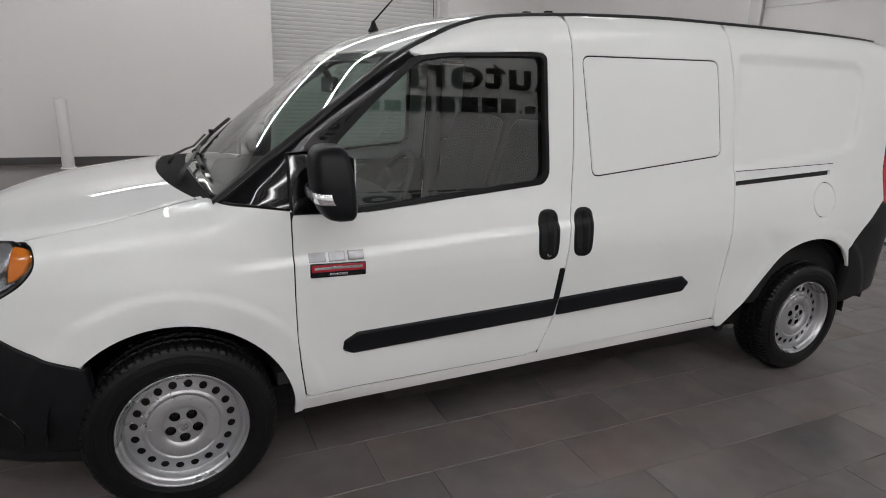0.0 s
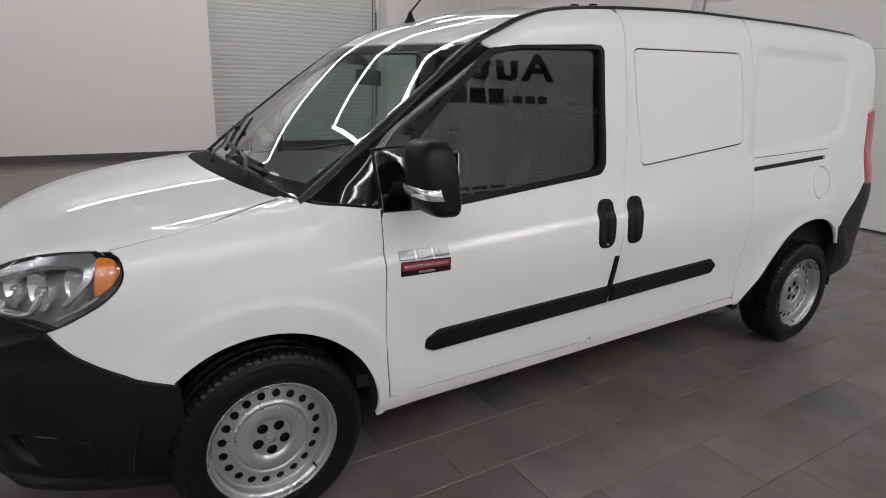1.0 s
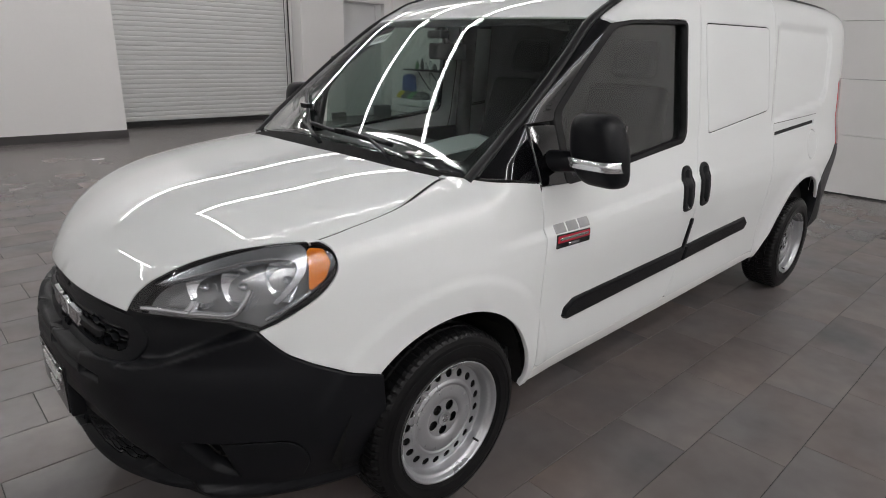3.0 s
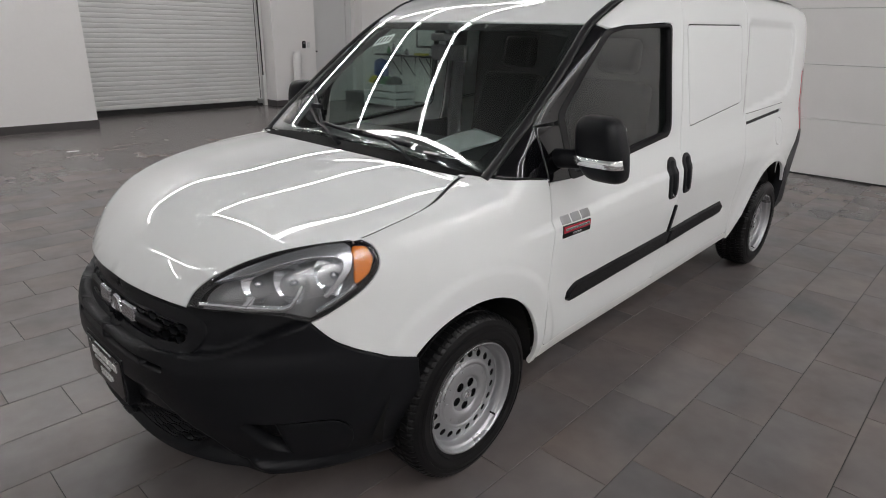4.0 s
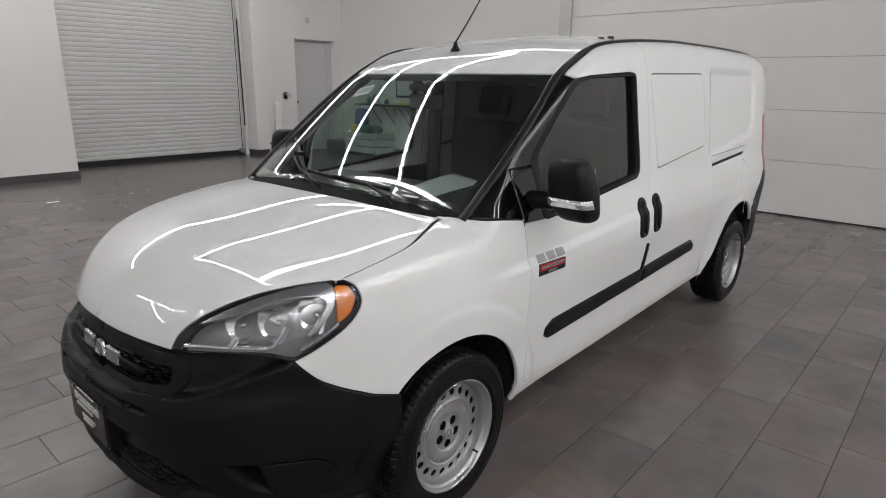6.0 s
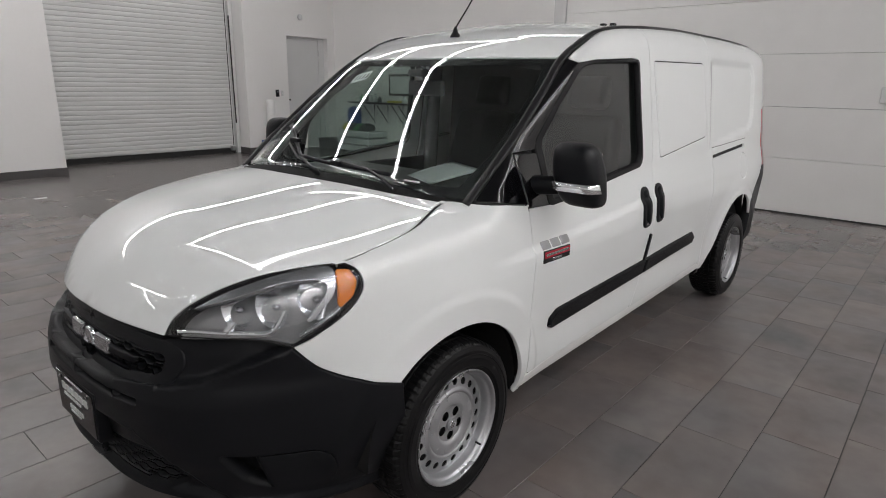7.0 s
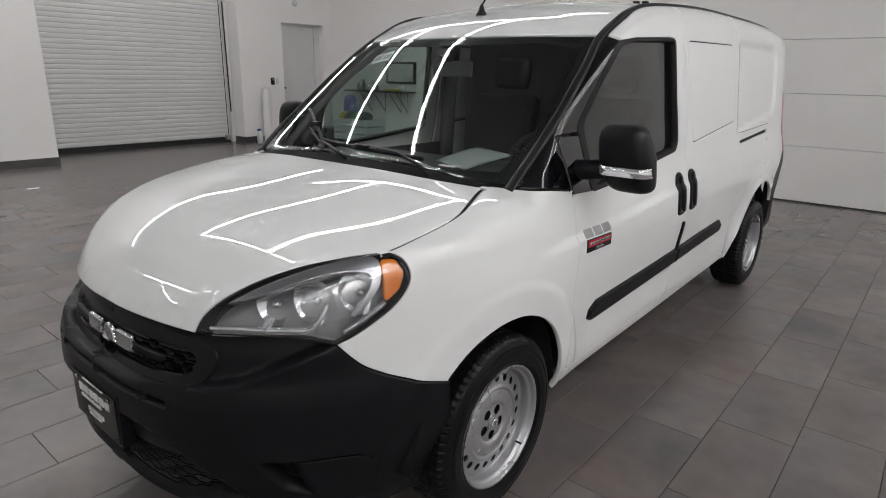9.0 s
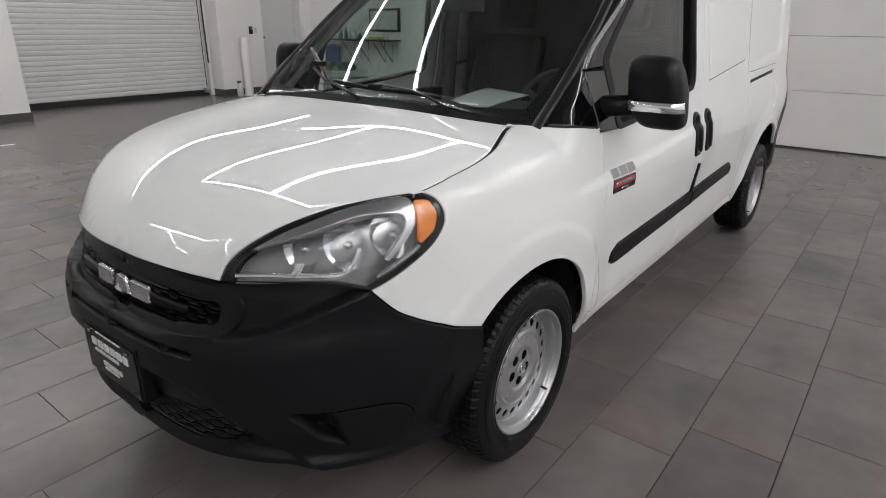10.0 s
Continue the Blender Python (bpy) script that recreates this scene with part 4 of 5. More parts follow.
def make_wheel(parent):
    wheel = part("wheel", lathe([(0.184, 0.10), (0.184, -0.045), (0.10, -0.02), (0.02, -0.02)], 40), DARK_VOID, parent, "steel wheel with black tyre", smooth=True, shaped=False)
    half = [(0.206, -0.088), (0.214, -0.100), (0.235, -0.110), (0.262, -0.112), (0.288, -0.107), (0.291, -0.1055), (0.302, -0.101), (0.312, -0.093), (0.3185, -0.082), (0.3205, -0.062), (0.3210, -0.050), (0.3140, -0.047), (0.3140, -0.041), (0.3214, -0.038), (0.3218, -0.014), (0.3145, -0.011), (0.3145, -0.005), (0.3220, -0.002)]
    prof = half + [(r, -y) for r, y in half[::-1]]
    n = 288
    bm = lathe(prof, n)
    for v in bm.verts:
        r = math.hypot(v.co.x, v.co.z)
        if r > 0.305 and abs(v.co.y) > 0.049:
            k = round((math.atan2(v.co.z, v.co.x) / (2 * math.pi)) * n) % n
            if k % 4 == 0:
                v.co.x *= 1 - 0.0045 / r
                v.co.z *= 1 - 0.0045 / r
        elif r > 0.3195 and k is not None:
            k2 = round((math.atan2(v.co.z, v.co.x) / (2 * math.pi)) * n) % n
            if (k2 + (2 if v.co.y > 0 else 0)) % 6 == 0:
                v.co.x *= 1 - 0.004 / r
                v.co.z *= 1 - 0.004 / r
    tyre = part("tyre", bm, TYRE, wheel, "black rubber tyre with treaded shoulder", shaped=False)
    # faint raised rings on the sidewall
    for r in (0.2285, 0.276):
        part("sidewall_ring", lathe([(r - 0.0012, -0.1065 - 0.0042), (r, -0.1135), (r + 0.0012, -0.1065 - 0.0042)], 96), TYRE, tyre, smooth=True, shaped=False)
    part("rim", lathe([(0.206, -0.080), (0.217, -0.097), (0.2185, -0.1015), (0.2165, -0.1045), (0.2125, -0.1045), (0.2095, -0.101), (0.206, -0.092), (0.2035, -0.086), (0.1985, -0.084), (0.1955, -0.080), (0.1935, -0.070), (0.1915, -0.055), (0.1890, -0.049), (0.1860, -0.0510)], 96), STEEL, wheel, "silver painted steel rim", smooth=True, shaped=False)
    holes = [(0.160 * math.cos(2 * math.pi * (k + 0.5) / 20), 0.160 * math.sin(2 * math.pi * (k + 0.5) / 20), 0.0142) for k in range(20)]
    part("perforated_disc", perforated(0.1862, 0.1395, holes, lambda r: -0.0510 - 0.20 * (0.186 - r)), STEEL, wheel, "silver disc with round vent holes", shaped=False)
    part("disc_crown", lathe([(0.1397, -0.0610), (0.1360, -0.0625), (0.1320, -0.0665), (0.1280, -0.0680), (0.1240, -0.0672), (0.1215, -0.0645), (0.1195, -0.0630), (0.1175, -0.0640), (0.112, -0.0660), (0.095, -0.0690), (0.082, -0.0690), (0.074, -0.0655), (0.068, -0.0600)], 80), STEEL, wheel, "silver cover plate", smooth=True, shaped=False)
    lugs = [(0.047 * math.cos(2 * math.pi * k / 5 - math.pi / 2), 0.047 * math.sin(2 * math.pi * k / 5 - math.pi / 2), 0.0185) for k in range(5)]
    part("lug_plate", perforated(0.0685, 0.0255, lugs, lambda r: -0.0600 - 0.10 * max(0, 0.045 - r)), STEEL, wheel, shaped=False)
    for a, b, r in lugs:
        bm = bmesh.new()
        bmesh.ops.create_cone(bm, cap_ends=True, segments=6, radius1=0.0095, radius2=0.0080, depth=0.012)
        bmesh.ops.transform(bm, matrix=Matrix.Translation((a, -0.043, b)) @ Matrix.Rotation(math.pi / 2, 4, "X"), verts=bm.verts)
        part("lug_nut", bm, MATTE, wheel, shaped=False)
    cap = part("centre_cap", lathe([(0.0262, -0.0590), (0.0262, -0.0685), (0.0240, -0.0705), (0.0225, -0.0695), (0.0215, -0.0690), (0.010, -0.0700), (0.0005, -0.0702)], 40), STEEL, wheel, smooth=True, shaped=False)
    part("cap_emblem", lathe([(0.0150, -0.0700), (0.0130, -0.0722), (0.0040, -0.0728), (0.0005, -0.0728)], 6), SATIN, cap, shaped=False)
    # scalloped pressings between the lugs
    for k in range(5):
        t = 2 * math.pi * k / 5 + math.pi / 2
        arc = [(0.112 * math.cos(t) + 0.028 * math.cos(u), 0.112 * math.sin(t) + 0.028 * math.sin(u)) for u in np.linspace(t + radians(95), t + radians(265), 14)]
        part("pressing", tube([(a, -0.0668, b) for a, b in arc], 0.0022, 6), STEEL, wheel, smooth=True, shaped=False)
    part("valve", tube([(0.137, -0.075, -0.137), (0.1400, -0.098, -0.1400)], 0.004, 8), RUBBER, wheel, smooth=True, shaped=False)
    part("balance_weight", box(-0.012, 0.012, -0.107, -0.098, 0.203, 0.212, 0.002), SATIN, wheel, shaped=False)
    return wheel


first = make_wheel(van)
spots = [(WHEEL_X[0], -TRACK, 0, 0), (WHEEL_X[1], -TRACK - 0.005, 0, 40), (WHEEL_X[0], TRACK, 180, 20), (WHEEL_X[1], TRACK + 0.005, 180, 75)]
for i, (x, y, turn, spin) in enumerate(spots):
    m = pose(x, y, WHEEL_Z, 0, 0, turn) @ Matrix.Rotation(radians(spin), 4, "Y") @ Matrix.Scale(0.975, 4)
    if i == 0:
        first.matrix_basis = m
    else:
        copy_thing(first, m)

# wheel wells, underbody and the closed box of the load bay
for x, r in ((0.903, 0.405), (3.94, 0.42)):
    for s in (-1, 1):
        bm = bmesh.new()
        prof = [(x + r * math.cos(t), 0.305 + r * 1.06 * math.sin(t)) for t in np.linspace(radians(-2), radians(178), 28)]
        a = [bm.verts.new((px, s * 0.845, pz)) for px, pz in prof]
        b = [bm.verts.new((px, s * 0.45, pz)) for px, pz in prof]
        for i in range(len(prof) - 1):
            bm.faces.new((a[i], a[i + 1], b[i + 1], b[i]))
        bm.faces.new(b)
        part("wheel_well", bm, DARK_VOID, van)
part("underbody", box(0.45, 4.55, -0.62, 0.62, 0.21, 0.30, 0.02), DARK_VOID, van)
part("engine_bay", box(0.30, 1.20, -0.45, 0.45, 0.24, 0.80, 0.03), DARK_VOID, van)
part("load_bay", box(2.66, 4.45, -0.80, 0.80, 0.40, 1.70, 0.05), DARK_VOID, van)
for s in (-1, 1):
    part("inner_wing", box(1.33, 1.38, min(s * 0.45, s * 0.72), max(s * 0.45, s * 0.72), 0.36, 0.90), DARK_VOID, van)
    part("inner_sill", box(1.30, 3.40, min(s * 0.70, s * 0.79), max(s * 0.70, s * 0.79), 0.31, 0.40), DARK_VOID, van)
for s in (-1, 1):
    flap = rounded([(3.41, 0.37), (3.46, 0.37), (3.45, 0.30), (3.42, 0.295)], 0.01)
    bm = bmesh.new()
    fa = [bm.verts.new((a, s * 0.66, b)) for a, b in flap]
    fb = [bm.verts.new((a - 0.012, s * 0.83, b)) for a, b in flap]
    bm.faces.new(fa), bm.faces.new(fb[::-1])
    for i in range(len(flap)):
        bm.faces.new((fa[i], fb[i], fb[(i + 1) % len(flap)], fa[(i + 1) % len(flap)]))
    bmesh.ops.recalc_face_normals(bm, faces=bm.faces)
    part("wheel_liner_flap", bm, PLASTIC, van)

# cab
cab = part("cab_floor", box(1.25, 2.66, -0.78, 0.78, 0.38, 0.43), INTERIOR, van, "charcoal cab interior")
part("bulkhead", box(2.62, 2.655, -0.80, 0.80, 0.43, 1.74), HEADLINER, cab, "dark grey cab bulkhead")
bm = bmesh.new()
nx, ny = 14, 18
grid_v = [[bm.verts.new((1.66 + 0.86 * i / nx, -0.70 + 1.40 * j / ny, float(ROOF(1.66 + 0.86 * i / nx)) - 0.055 - 0.05 * ((-0.70 + 1.40 * j / ny) / 0.75) ** 2)) for j in range(ny + 1)] for i in range(nx + 1)]
for i in range(nx):
    for j in range(ny):
        bm.faces.new((grid_v[i][j], grid_v[i][j + 1], grid_v[i + 1][j + 1], grid_v[i + 1][j]))
bmesh.ops.solidify(bm, geom=bm.faces[:], thickness=0.012)
part("headliner", bm, HEADLINER, cab, smooth=True)
for s in (-1, 1):
    part("door_card", box(1.52, 2.38, min(s * 0.79, s * 0.825), max(s * 0.79, s * 0.825), 0.42, 1.025, 0.015), INTERIOR, cab)
    part("pillar_lining", tube([(2.44, s * 0.80, 0.5), (2.45, s * 0.815, 1.05), (2.43, s * 0.79, 1.45), (2.40, s * 0.74, 1.70)], [0.05, 0.05, 0.045, 0.045], 10), HEADLINER, cab, smooth=True)
    part("pillar_lining", tube([(1.19, s * 0.765, 1.08), (1.38, s * 0.770, 1.255), (1.58, s * 0.750, 1.42), (1.80, s * 0.705, 1.575)], 0.026, 8, squash=0.6), HEADLINER, cab, smooth=True)
bm = bmesh.new()
prof = spline([(1.06, 0.96), (1.12, 1.035), (1.28, 1.052), (1.50, 1.062), (1.70, 1.055), (1.80, 0.98), (1.74, 0.80), (1.62, 0.60), (1.25, 0.58)], 0.04)
rows = []
for y in np.linspace(-0.76, 0.76, 40):
    cut_in = 0.08 * (abs(y) / 0.76) ** 2
    hump = 0.012 * math.exp(-((y + 0.38) / 0.17) ** 2)
    rows.append([bm.verts.new((max(px, 1.10 + cut_in) if px < 1.45 else px, y, pz + hump * float(step(1.40, 1.60, px)) * float(step(0.85, 1.0, pz)))) for px, pz in prof])
for a, b in zip(rows, rows[1:]):
    for i in range(len(prof) - 1):
        bm.faces.new((a[i], a[i + 1], b[i + 1], b[i]))
bm.faces.new(rows[0][::-1]), bm.faces.new(rows[-1])
bmesh.ops.recalc_face_normals(bm, faces=bm.faces)
part("dashboard", bm, INTERIOR, cab, "charcoal dashboard", smooth=True)
ring_pts = [(0.185 * math.cos(t), 0.185 * math.sin(t)) for t in np.linspace(0, 2 * math.pi, 40, endpoint=False)]
tilt = Matrix.Translation((1.80, -0.39, 1.02)) @ Matrix.Rotation(radians(-62), 4, "Y")
wheel_rim = part("steering_wheel", tube([tilt @ Vector((a, b, 0)) for a, b in ring_pts], 0.015, 10, closed=True), INTERIOR, cab, "black steering wheel", smooth=True)
for t in (radians(180), radians(60), radians(-60)):
    part("spoke", tube([tilt @ Vector((0.03 * math.cos(t), 0.03 * math.sin(t), -0.02)), tilt @ Vector((0.18 * math.cos(t), 0.18 * math.sin(t), 0))], 0.014, 8), INTERIOR, wheel_rim, smooth=True)
bm = lathe([(0.0, 0.0), (0.055, 0.0), (0.065, -0.02), (0.04, -0.06), (0.0, -0.12)], 20)
bmesh.ops.transform(bm, matrix=tilt @ Matrix.Rotation(math.pi / 2, 4, "X"), verts=bm.verts)
part("hub", bm, INTERIOR, wheel_rim, smooth=True)
for y in (-0.39, 0.39):
    seat = part("seat", box(1.98, 2.46, y - 0.25, y + 0.25, 0.60, 0.76, 0.05, 3), CLOTH, cab, "charcoal cloth seat", smooth=True)
    bm = box(-0.065, 0.065, -0.24, 0.24, 0.0, 0.62, 0.055, 3)
    bmesh.ops.transform(bm, matrix=pose(2.42, y, 0.72, 0, 14, 0), verts=bm.verts)
    part("backrest", bm, CLOTH, seat, smooth=True)
    bm = box(-0.05, 0.05, -0.13, 0.13, 0.66, 0.84, 0.045, 3)
    bmesh.ops.transform(bm, matrix=pose(2.42, y, 0.72, 0, 14, 0), verts=bm.verts)
    part("headrest", bm, CLOTH, seat, smooth=True)
    part("seat_base", box(2.0, 2.42, y - 0.2, y + 0.2, 0.43, 0.61, 0.02), INTERIOR, seat)
# rear-view mirror with its stalk, sticker sheet on the dashboard, lot sticker in the glass
rv = part("inner_mirror", box(1.620, 1.650, -0.115, 0.135, 1.425, 1.495, 0.012, 3), INTERIOR, cab, "black rear-view mirror", smooth=True)
part("mirror_stalk", tube([(1.635, 0.01, 1.49), (1.615, 0.01, 1.53), (1.575, 0.01, 1.555)], 0.014, 8), INTERIOR, rv, smooth=True)
part("sensor_box", box(1.545, 1.60, -0.05, 0.05, 1.512, 1.545, 0.01), INTERIOR, rv)
bm = bmesh.new()
corners = [Vector(settle([(c[0], (c[1] + 0.05) / 0.945, c[2])])[0]) for c in ((1.34, -0.220, 1.092), (1.80, -0.075, 1.100), (1.66, -0.405, 1.100), (1.235, -0.470, 1.090))]
n = 8
pv = [[bm.verts.new(((corners[0] * (1 - u) + corners[1] * u) * (1 - v) + (corners[3] * (1 - u) + corners[2] * u) * v) + Vector((0, 0, 0.012 * math.sin(3.1 * u) * math.sin(2.5 * v + 0.4)))) for v in np.linspace(0, 1, n)] for u in np.linspace(0, 1, n)]
for i in range(n - 1):
    for j in range(n - 1):
        bm.faces.new((pv[i][j], pv[i][j + 1], pv[i + 1][j + 1], pv[i + 1][j]))
bmesh.ops.solidify(bm, geom=bm.faces[:], thickness=0.0012)
tagged(part("window_sheet", bm, PAPER, None, "", smooth=True), "pale printed sheet lying on the van dashboard", "paper sheet")
lot = [(1.50, 0.33), (1.50, 0.47), (1.555, 0.485), (1.555, 0.345)]
st = panel("lot_sticker", "top", lot, PAPER, pane, "pale sticker inside the glass", lift=-0.007, gap=0, thick=0.0005, edge=0.0002, grid=0.03)
for k in range(4):
    y = 0.345 + 0.030 * k
    panel("sticker_bar", "top", [(1.512, y), (1.512, y + 0.018), (1.545, y + 0.020), (1.545, y + 0.003)], LAMP_DARK, st, lift=-0.0055, gap=0, thick=0.0005, edge=0.0002, grid=0.03)

# door mirrors
for s in (-1, 1):
    AT_X, AT_Y = (1.425, 1.085) if s < 0 else (1.445, 1.035)
    bm = bmesh.new()
    bmesh.ops.create_uvsphere(bm, u_segments=40, v_segments=24, radius=1.0)
    for v in bm.verts:
        x, y, z = v.co
        r = (abs(x) ** 3.2 + abs(y) ** 4.6 + abs(z) ** 4.6) ** (1 / 4.6)
        x, y, z = x / r, y / r, z / r
        wide = 0.104 - 0.012 * max(z, 0) - 0.012 * max(-z, 0)
        depth = 0.082 if x < 0 else 0.048
        v.co = (AT_X + depth * x - 0.012 * z, s * (AT_Y + wide * y - 0.012 * z), 1.172 + 0.116 * z)
    house = part("door_mirror", bm, PLASTIC, van, "black door mirror with clear indicator strip", smooth=True)
    part("mirror_arm", tube([(1.385, s * 0.84, 1.115), (1.395, s * 0.90, 1.118), (AT_X - 0.02, s * (AT_Y - 0.073), 1.128)], [0.040, 0.036, 0.034], 12), PLASTIC, house, smooth=True)
    part("mirror_glass", box(AT_X + 0.041, AT_X + 0.0455, s * AT_Y - 0.068, s * AT_Y + 0.068, 1.095, 1.250, 0.002), MIRROR, house, "mirror glass")
    # the indicator follows the housing's nose
    bm = bmesh.new()
    cols = []
    for t in np.linspace(-0.97, 0.985, 22):
        yy = t
        def nose(zz):
            r = max(0.0, 1 - abs(yy) ** 4.6 - abs(zz) ** 4.6)
            return AT_X - 0.084 * r ** (1 / 3.2) - 0.012 * zz
        wide = 0.1055
        zc = -0.34
        h = 0.14 - 0.03 * (t < -0.8)
        cols.append([bm.verts.new((nose(zz) - lift, s * (AT_Y + (wide + 0.002) * yy - 0.012 * zz), 1.172 + 0.116 * zz)) for zz, lift in ((zc - h, 0.001), (zc - h * 0.85, 0.006), (zc + h * 0.85, 0.006), (zc + h, 0.001))])
    for a, b in zip(cols, cols[1:]):
        for i in range(3):
            bm.faces.new((a[i], a[i + 1], b[i + 1], b[i]))
    bmesh.ops.recalc_face_normals(bm, faces=bm.faces)
    ind = part("indicator", bm, REFLECTOR, house, "clear silvery indicator strip", smooth=True)
    bm = bmesh.new()
    bmesh.ops.create_uvsphere(bm, u_segments=12, v_segments=8, radius=0.011)
    bmesh.ops.transform(bm, matrix=Matrix.Translation((AT_X - 0.05, s * (AT_Y + 0.086), 1.133)), verts=bm.verts)
    part("indicator_bulb", bm, AMBER, ind, "amber bulb", smooth=True)

# wipers
def wiper(y_pivot, pts, tip):
    arm = part("wiper_arm", tube(pts, [0.008, 0.008, 0.007, 0.006, 0.006][:len(pts)], 8, squash=0.7), PLASTIC, van, "black wiper arm with blade", smooth=True)
    line = cast("top", tip)
    nrm = slope(line)
    part("wiper_blade", tube([Vector(p) + Vector(q) * 0.016 for p, q in zip(line, nrm)], 0.0085, 8), PLASTIC, arm, smooth=True)
    mid = len(line) // 2
    part("blade_clip", box(-0.012, 0.012, -0.03, 0.03, -0.010, 0.010, 0.004), PLASTIC, arm, loc=settle([line[mid] + nrm[mid] * 0.024])[0])
    return arm


def on_glass(x, y, up):
    p = cast("top", [(x, y)])
    return Vector(p[0]) + Vector(slope(p)[0]) * up


wiper(-0.45, [on_glass(0.965, -0.50, 0.004), on_glass(0.985, -0.42, 0.024), on_glass(1.02, -0.28, 0.034), on_glass(1.058, -0.09, 0.036)], [(1.060 + 0.085 * (y + 0.12) ** 2 + 0.045 * max(y, 0), y) for y in np.linspace(-0.38, 0.27, 18)])
wiper(0.20, [on_glass(0.935, -0.06, 0.004), on_glass(0.96, 0.04, 0.024), on_glass(1.01, 0.16, 0.034), on_glass(1.065, 0.27, 0.034), on_glass(1.13, 0.42, 0.034)], [(1.045 + 0.50 * (y - 0.20), y) for y in np.linspace(0.20, 0.61, 14)])
bz = float(top_height(np.array([1.067]), np.array([-0.505]))[0])
part("number_plaque", box(1.060, 1.074, -0.545, -0.465, bz + 0.010, bz + 0.014), WHITE_PRINT, van)

# aerial and the two small roof stops
az = float(ROOF(1.841)) - 0.003
aer = part("aerial_base", lathe([(0.026, 0.0), (0.024, 0.010), (0.016, 0.022), (0.010, 0.040), (0.006, 0.050), (0.0, 0.052)], 20), RUBBER, van, "black roof aerial", smooth=True, shaped=False)
aer.matrix_basis = pose(1.795, 0.012, az, 90, 0, 0)
part("aerial_rod", tube([(0, 0.045, 0), (0.09, 0.145, 0), (0.21, 0.29, 0), (0.36, 0.46, 0)], [0.0042, 0.0036, 0.003, 0.002], 8), RUBBER, aer, smooth=True, shaped=False)
for x in (2.32, 2.42):
    rz = float(ROOF(x)) - 0.052 * (0.62 / 0.75) ** 2
    part("roof_stop", box(x - 0.014, x + 0.014, -0.635, -0.605, rz - 0.004, rz + 0.010, 0.004), RUBBER, van)

# number plate holder with plain bars for its lettering
plate = part("plate_holder", box(-0.010, 0.030, -0.170, 0.170, 0.400, 0.565, 0.006), PLASTIC, van, "black dealer plate with plain white bars")
face = part("plate_face", box(-0.014, -0.010, -0.160, 0.160, 0.411, 0.555, 0.0015), GLOSS, plate, "glossy black plate insert")
for y0, y1, z0, z1 in ((-0.095, 0.140, 0.543, 0.566), (-0.030, 0.125, 0.524, 0.533), (-0.040, 0.080, 0.490, 0.503), (-0.015, 0.075, 0.478, 0.484), (-0.06, 0.10, 0.5885, 0.5915)):
    n = 6
    for k in range(n):
        part("plate_bar", box(-0.0165, -0.014, y0 - 0.022 + (y1 - y0) * k / n, y0 - 0.022 + (y1 - y0) * (k + 0.72) / n, z0 - 0.041, z1 - 0.041), WHITE_PRINT, face)
for y in (-0.095, 0.14):
    part("plate_screw", box(-0.018, -0.014, y - 0.029, y - 0.015, 0.535, 0.544, 0.002), SATIN, face)


# ---- the showroom ----
def slab(name, x0, x1, y0, y1, z0, z1, mat, turn=None):
    ob = part(name, box(x0, x1, y0, y1, z0, z1), mat)
    if turn:
        px, py, a = turn
        ob.matrix_basis = Matrix.Translation((px, py, 0)) @ Matrix.Rotation(radians(a), 4, "Z") @ Matrix.Translation((-px, -py, 0))
    return tagged(ob, kind="structure")


CEIL, WEST, SOUTH, NORTH, EAST = 4.8, -9.0, -6.6, 8.65, 8.73
SHUT, DOOR_Y, GATE_X = 9.90, 9.45, 7.72  # the planes of the shutter, the door and the overhead door
slab("wall_north", WEST, 2.66, NORTH, NORTH + 0.25, 0.003, CEIL, WALL)
slab("wall_return_1", 2.41, 2.66, NORTH + 0.25, SHUT + 0.13, 0.003, CEIL, WALL)
slab("wall_lintel", 2.41, 6.70, SHUT + 0.13, SHUT + 0.35, 0.003, CEIL, WALL)
slab("wall_return_2", 6.40, 6.65, DOOR_Y + 0.30, SHUT + 0.13, 0.003, CEIL, WALL)
slab("wall_door_side_1", 6.40, 7.43, DOOR_Y, DOOR_Y + 0.30, 0.003, CEIL, WALL)
slab("wall_door_side_2", 8.52, EAST + 0.25, DOOR_Y, DOOR_Y + 0.30, 0.003, CEIL, WALL)
slab("wall_door_head", 7.43, 8.52, DOOR_Y, DOOR_Y + 0.30, 2.43, CEIL, WALL)
slab("wall_east", EAST, EAST + 0.25, 3.25, DOOR_Y, 0.003, CEIL, WALL)
slab("wall_east_return", GATE_X + 0.13, EAST + 0.25, 3.10, 3.25, 0.003, CEIL, WALL)
slab("wall_garage_end", GATE_X + 0.13, GATE_X + 0.35, 2.86, 3.10, 0.003, CEIL, WALL)
slab("wall_garage_south", GATE_X + 0.13, GATE_X + 0.35, SOUTH - 0.25, -3.0, 0.003, CEIL, WALL)
slab("wall_garage_head", GATE_X + 0.13, GATE_X + 0.35, -3.0, 2.86, 3.72, CEIL, WALL)
slab("wall_south", WEST, GATE_X + 0.35, SOUTH - 0.25, SOUTH, 0.003, CEIL, WALL)
slab("wall_west", WEST - 0.25, WEST, SOUTH, NORTH, 0.003, CEIL, WALL)
deck_v, deck_f = [], []
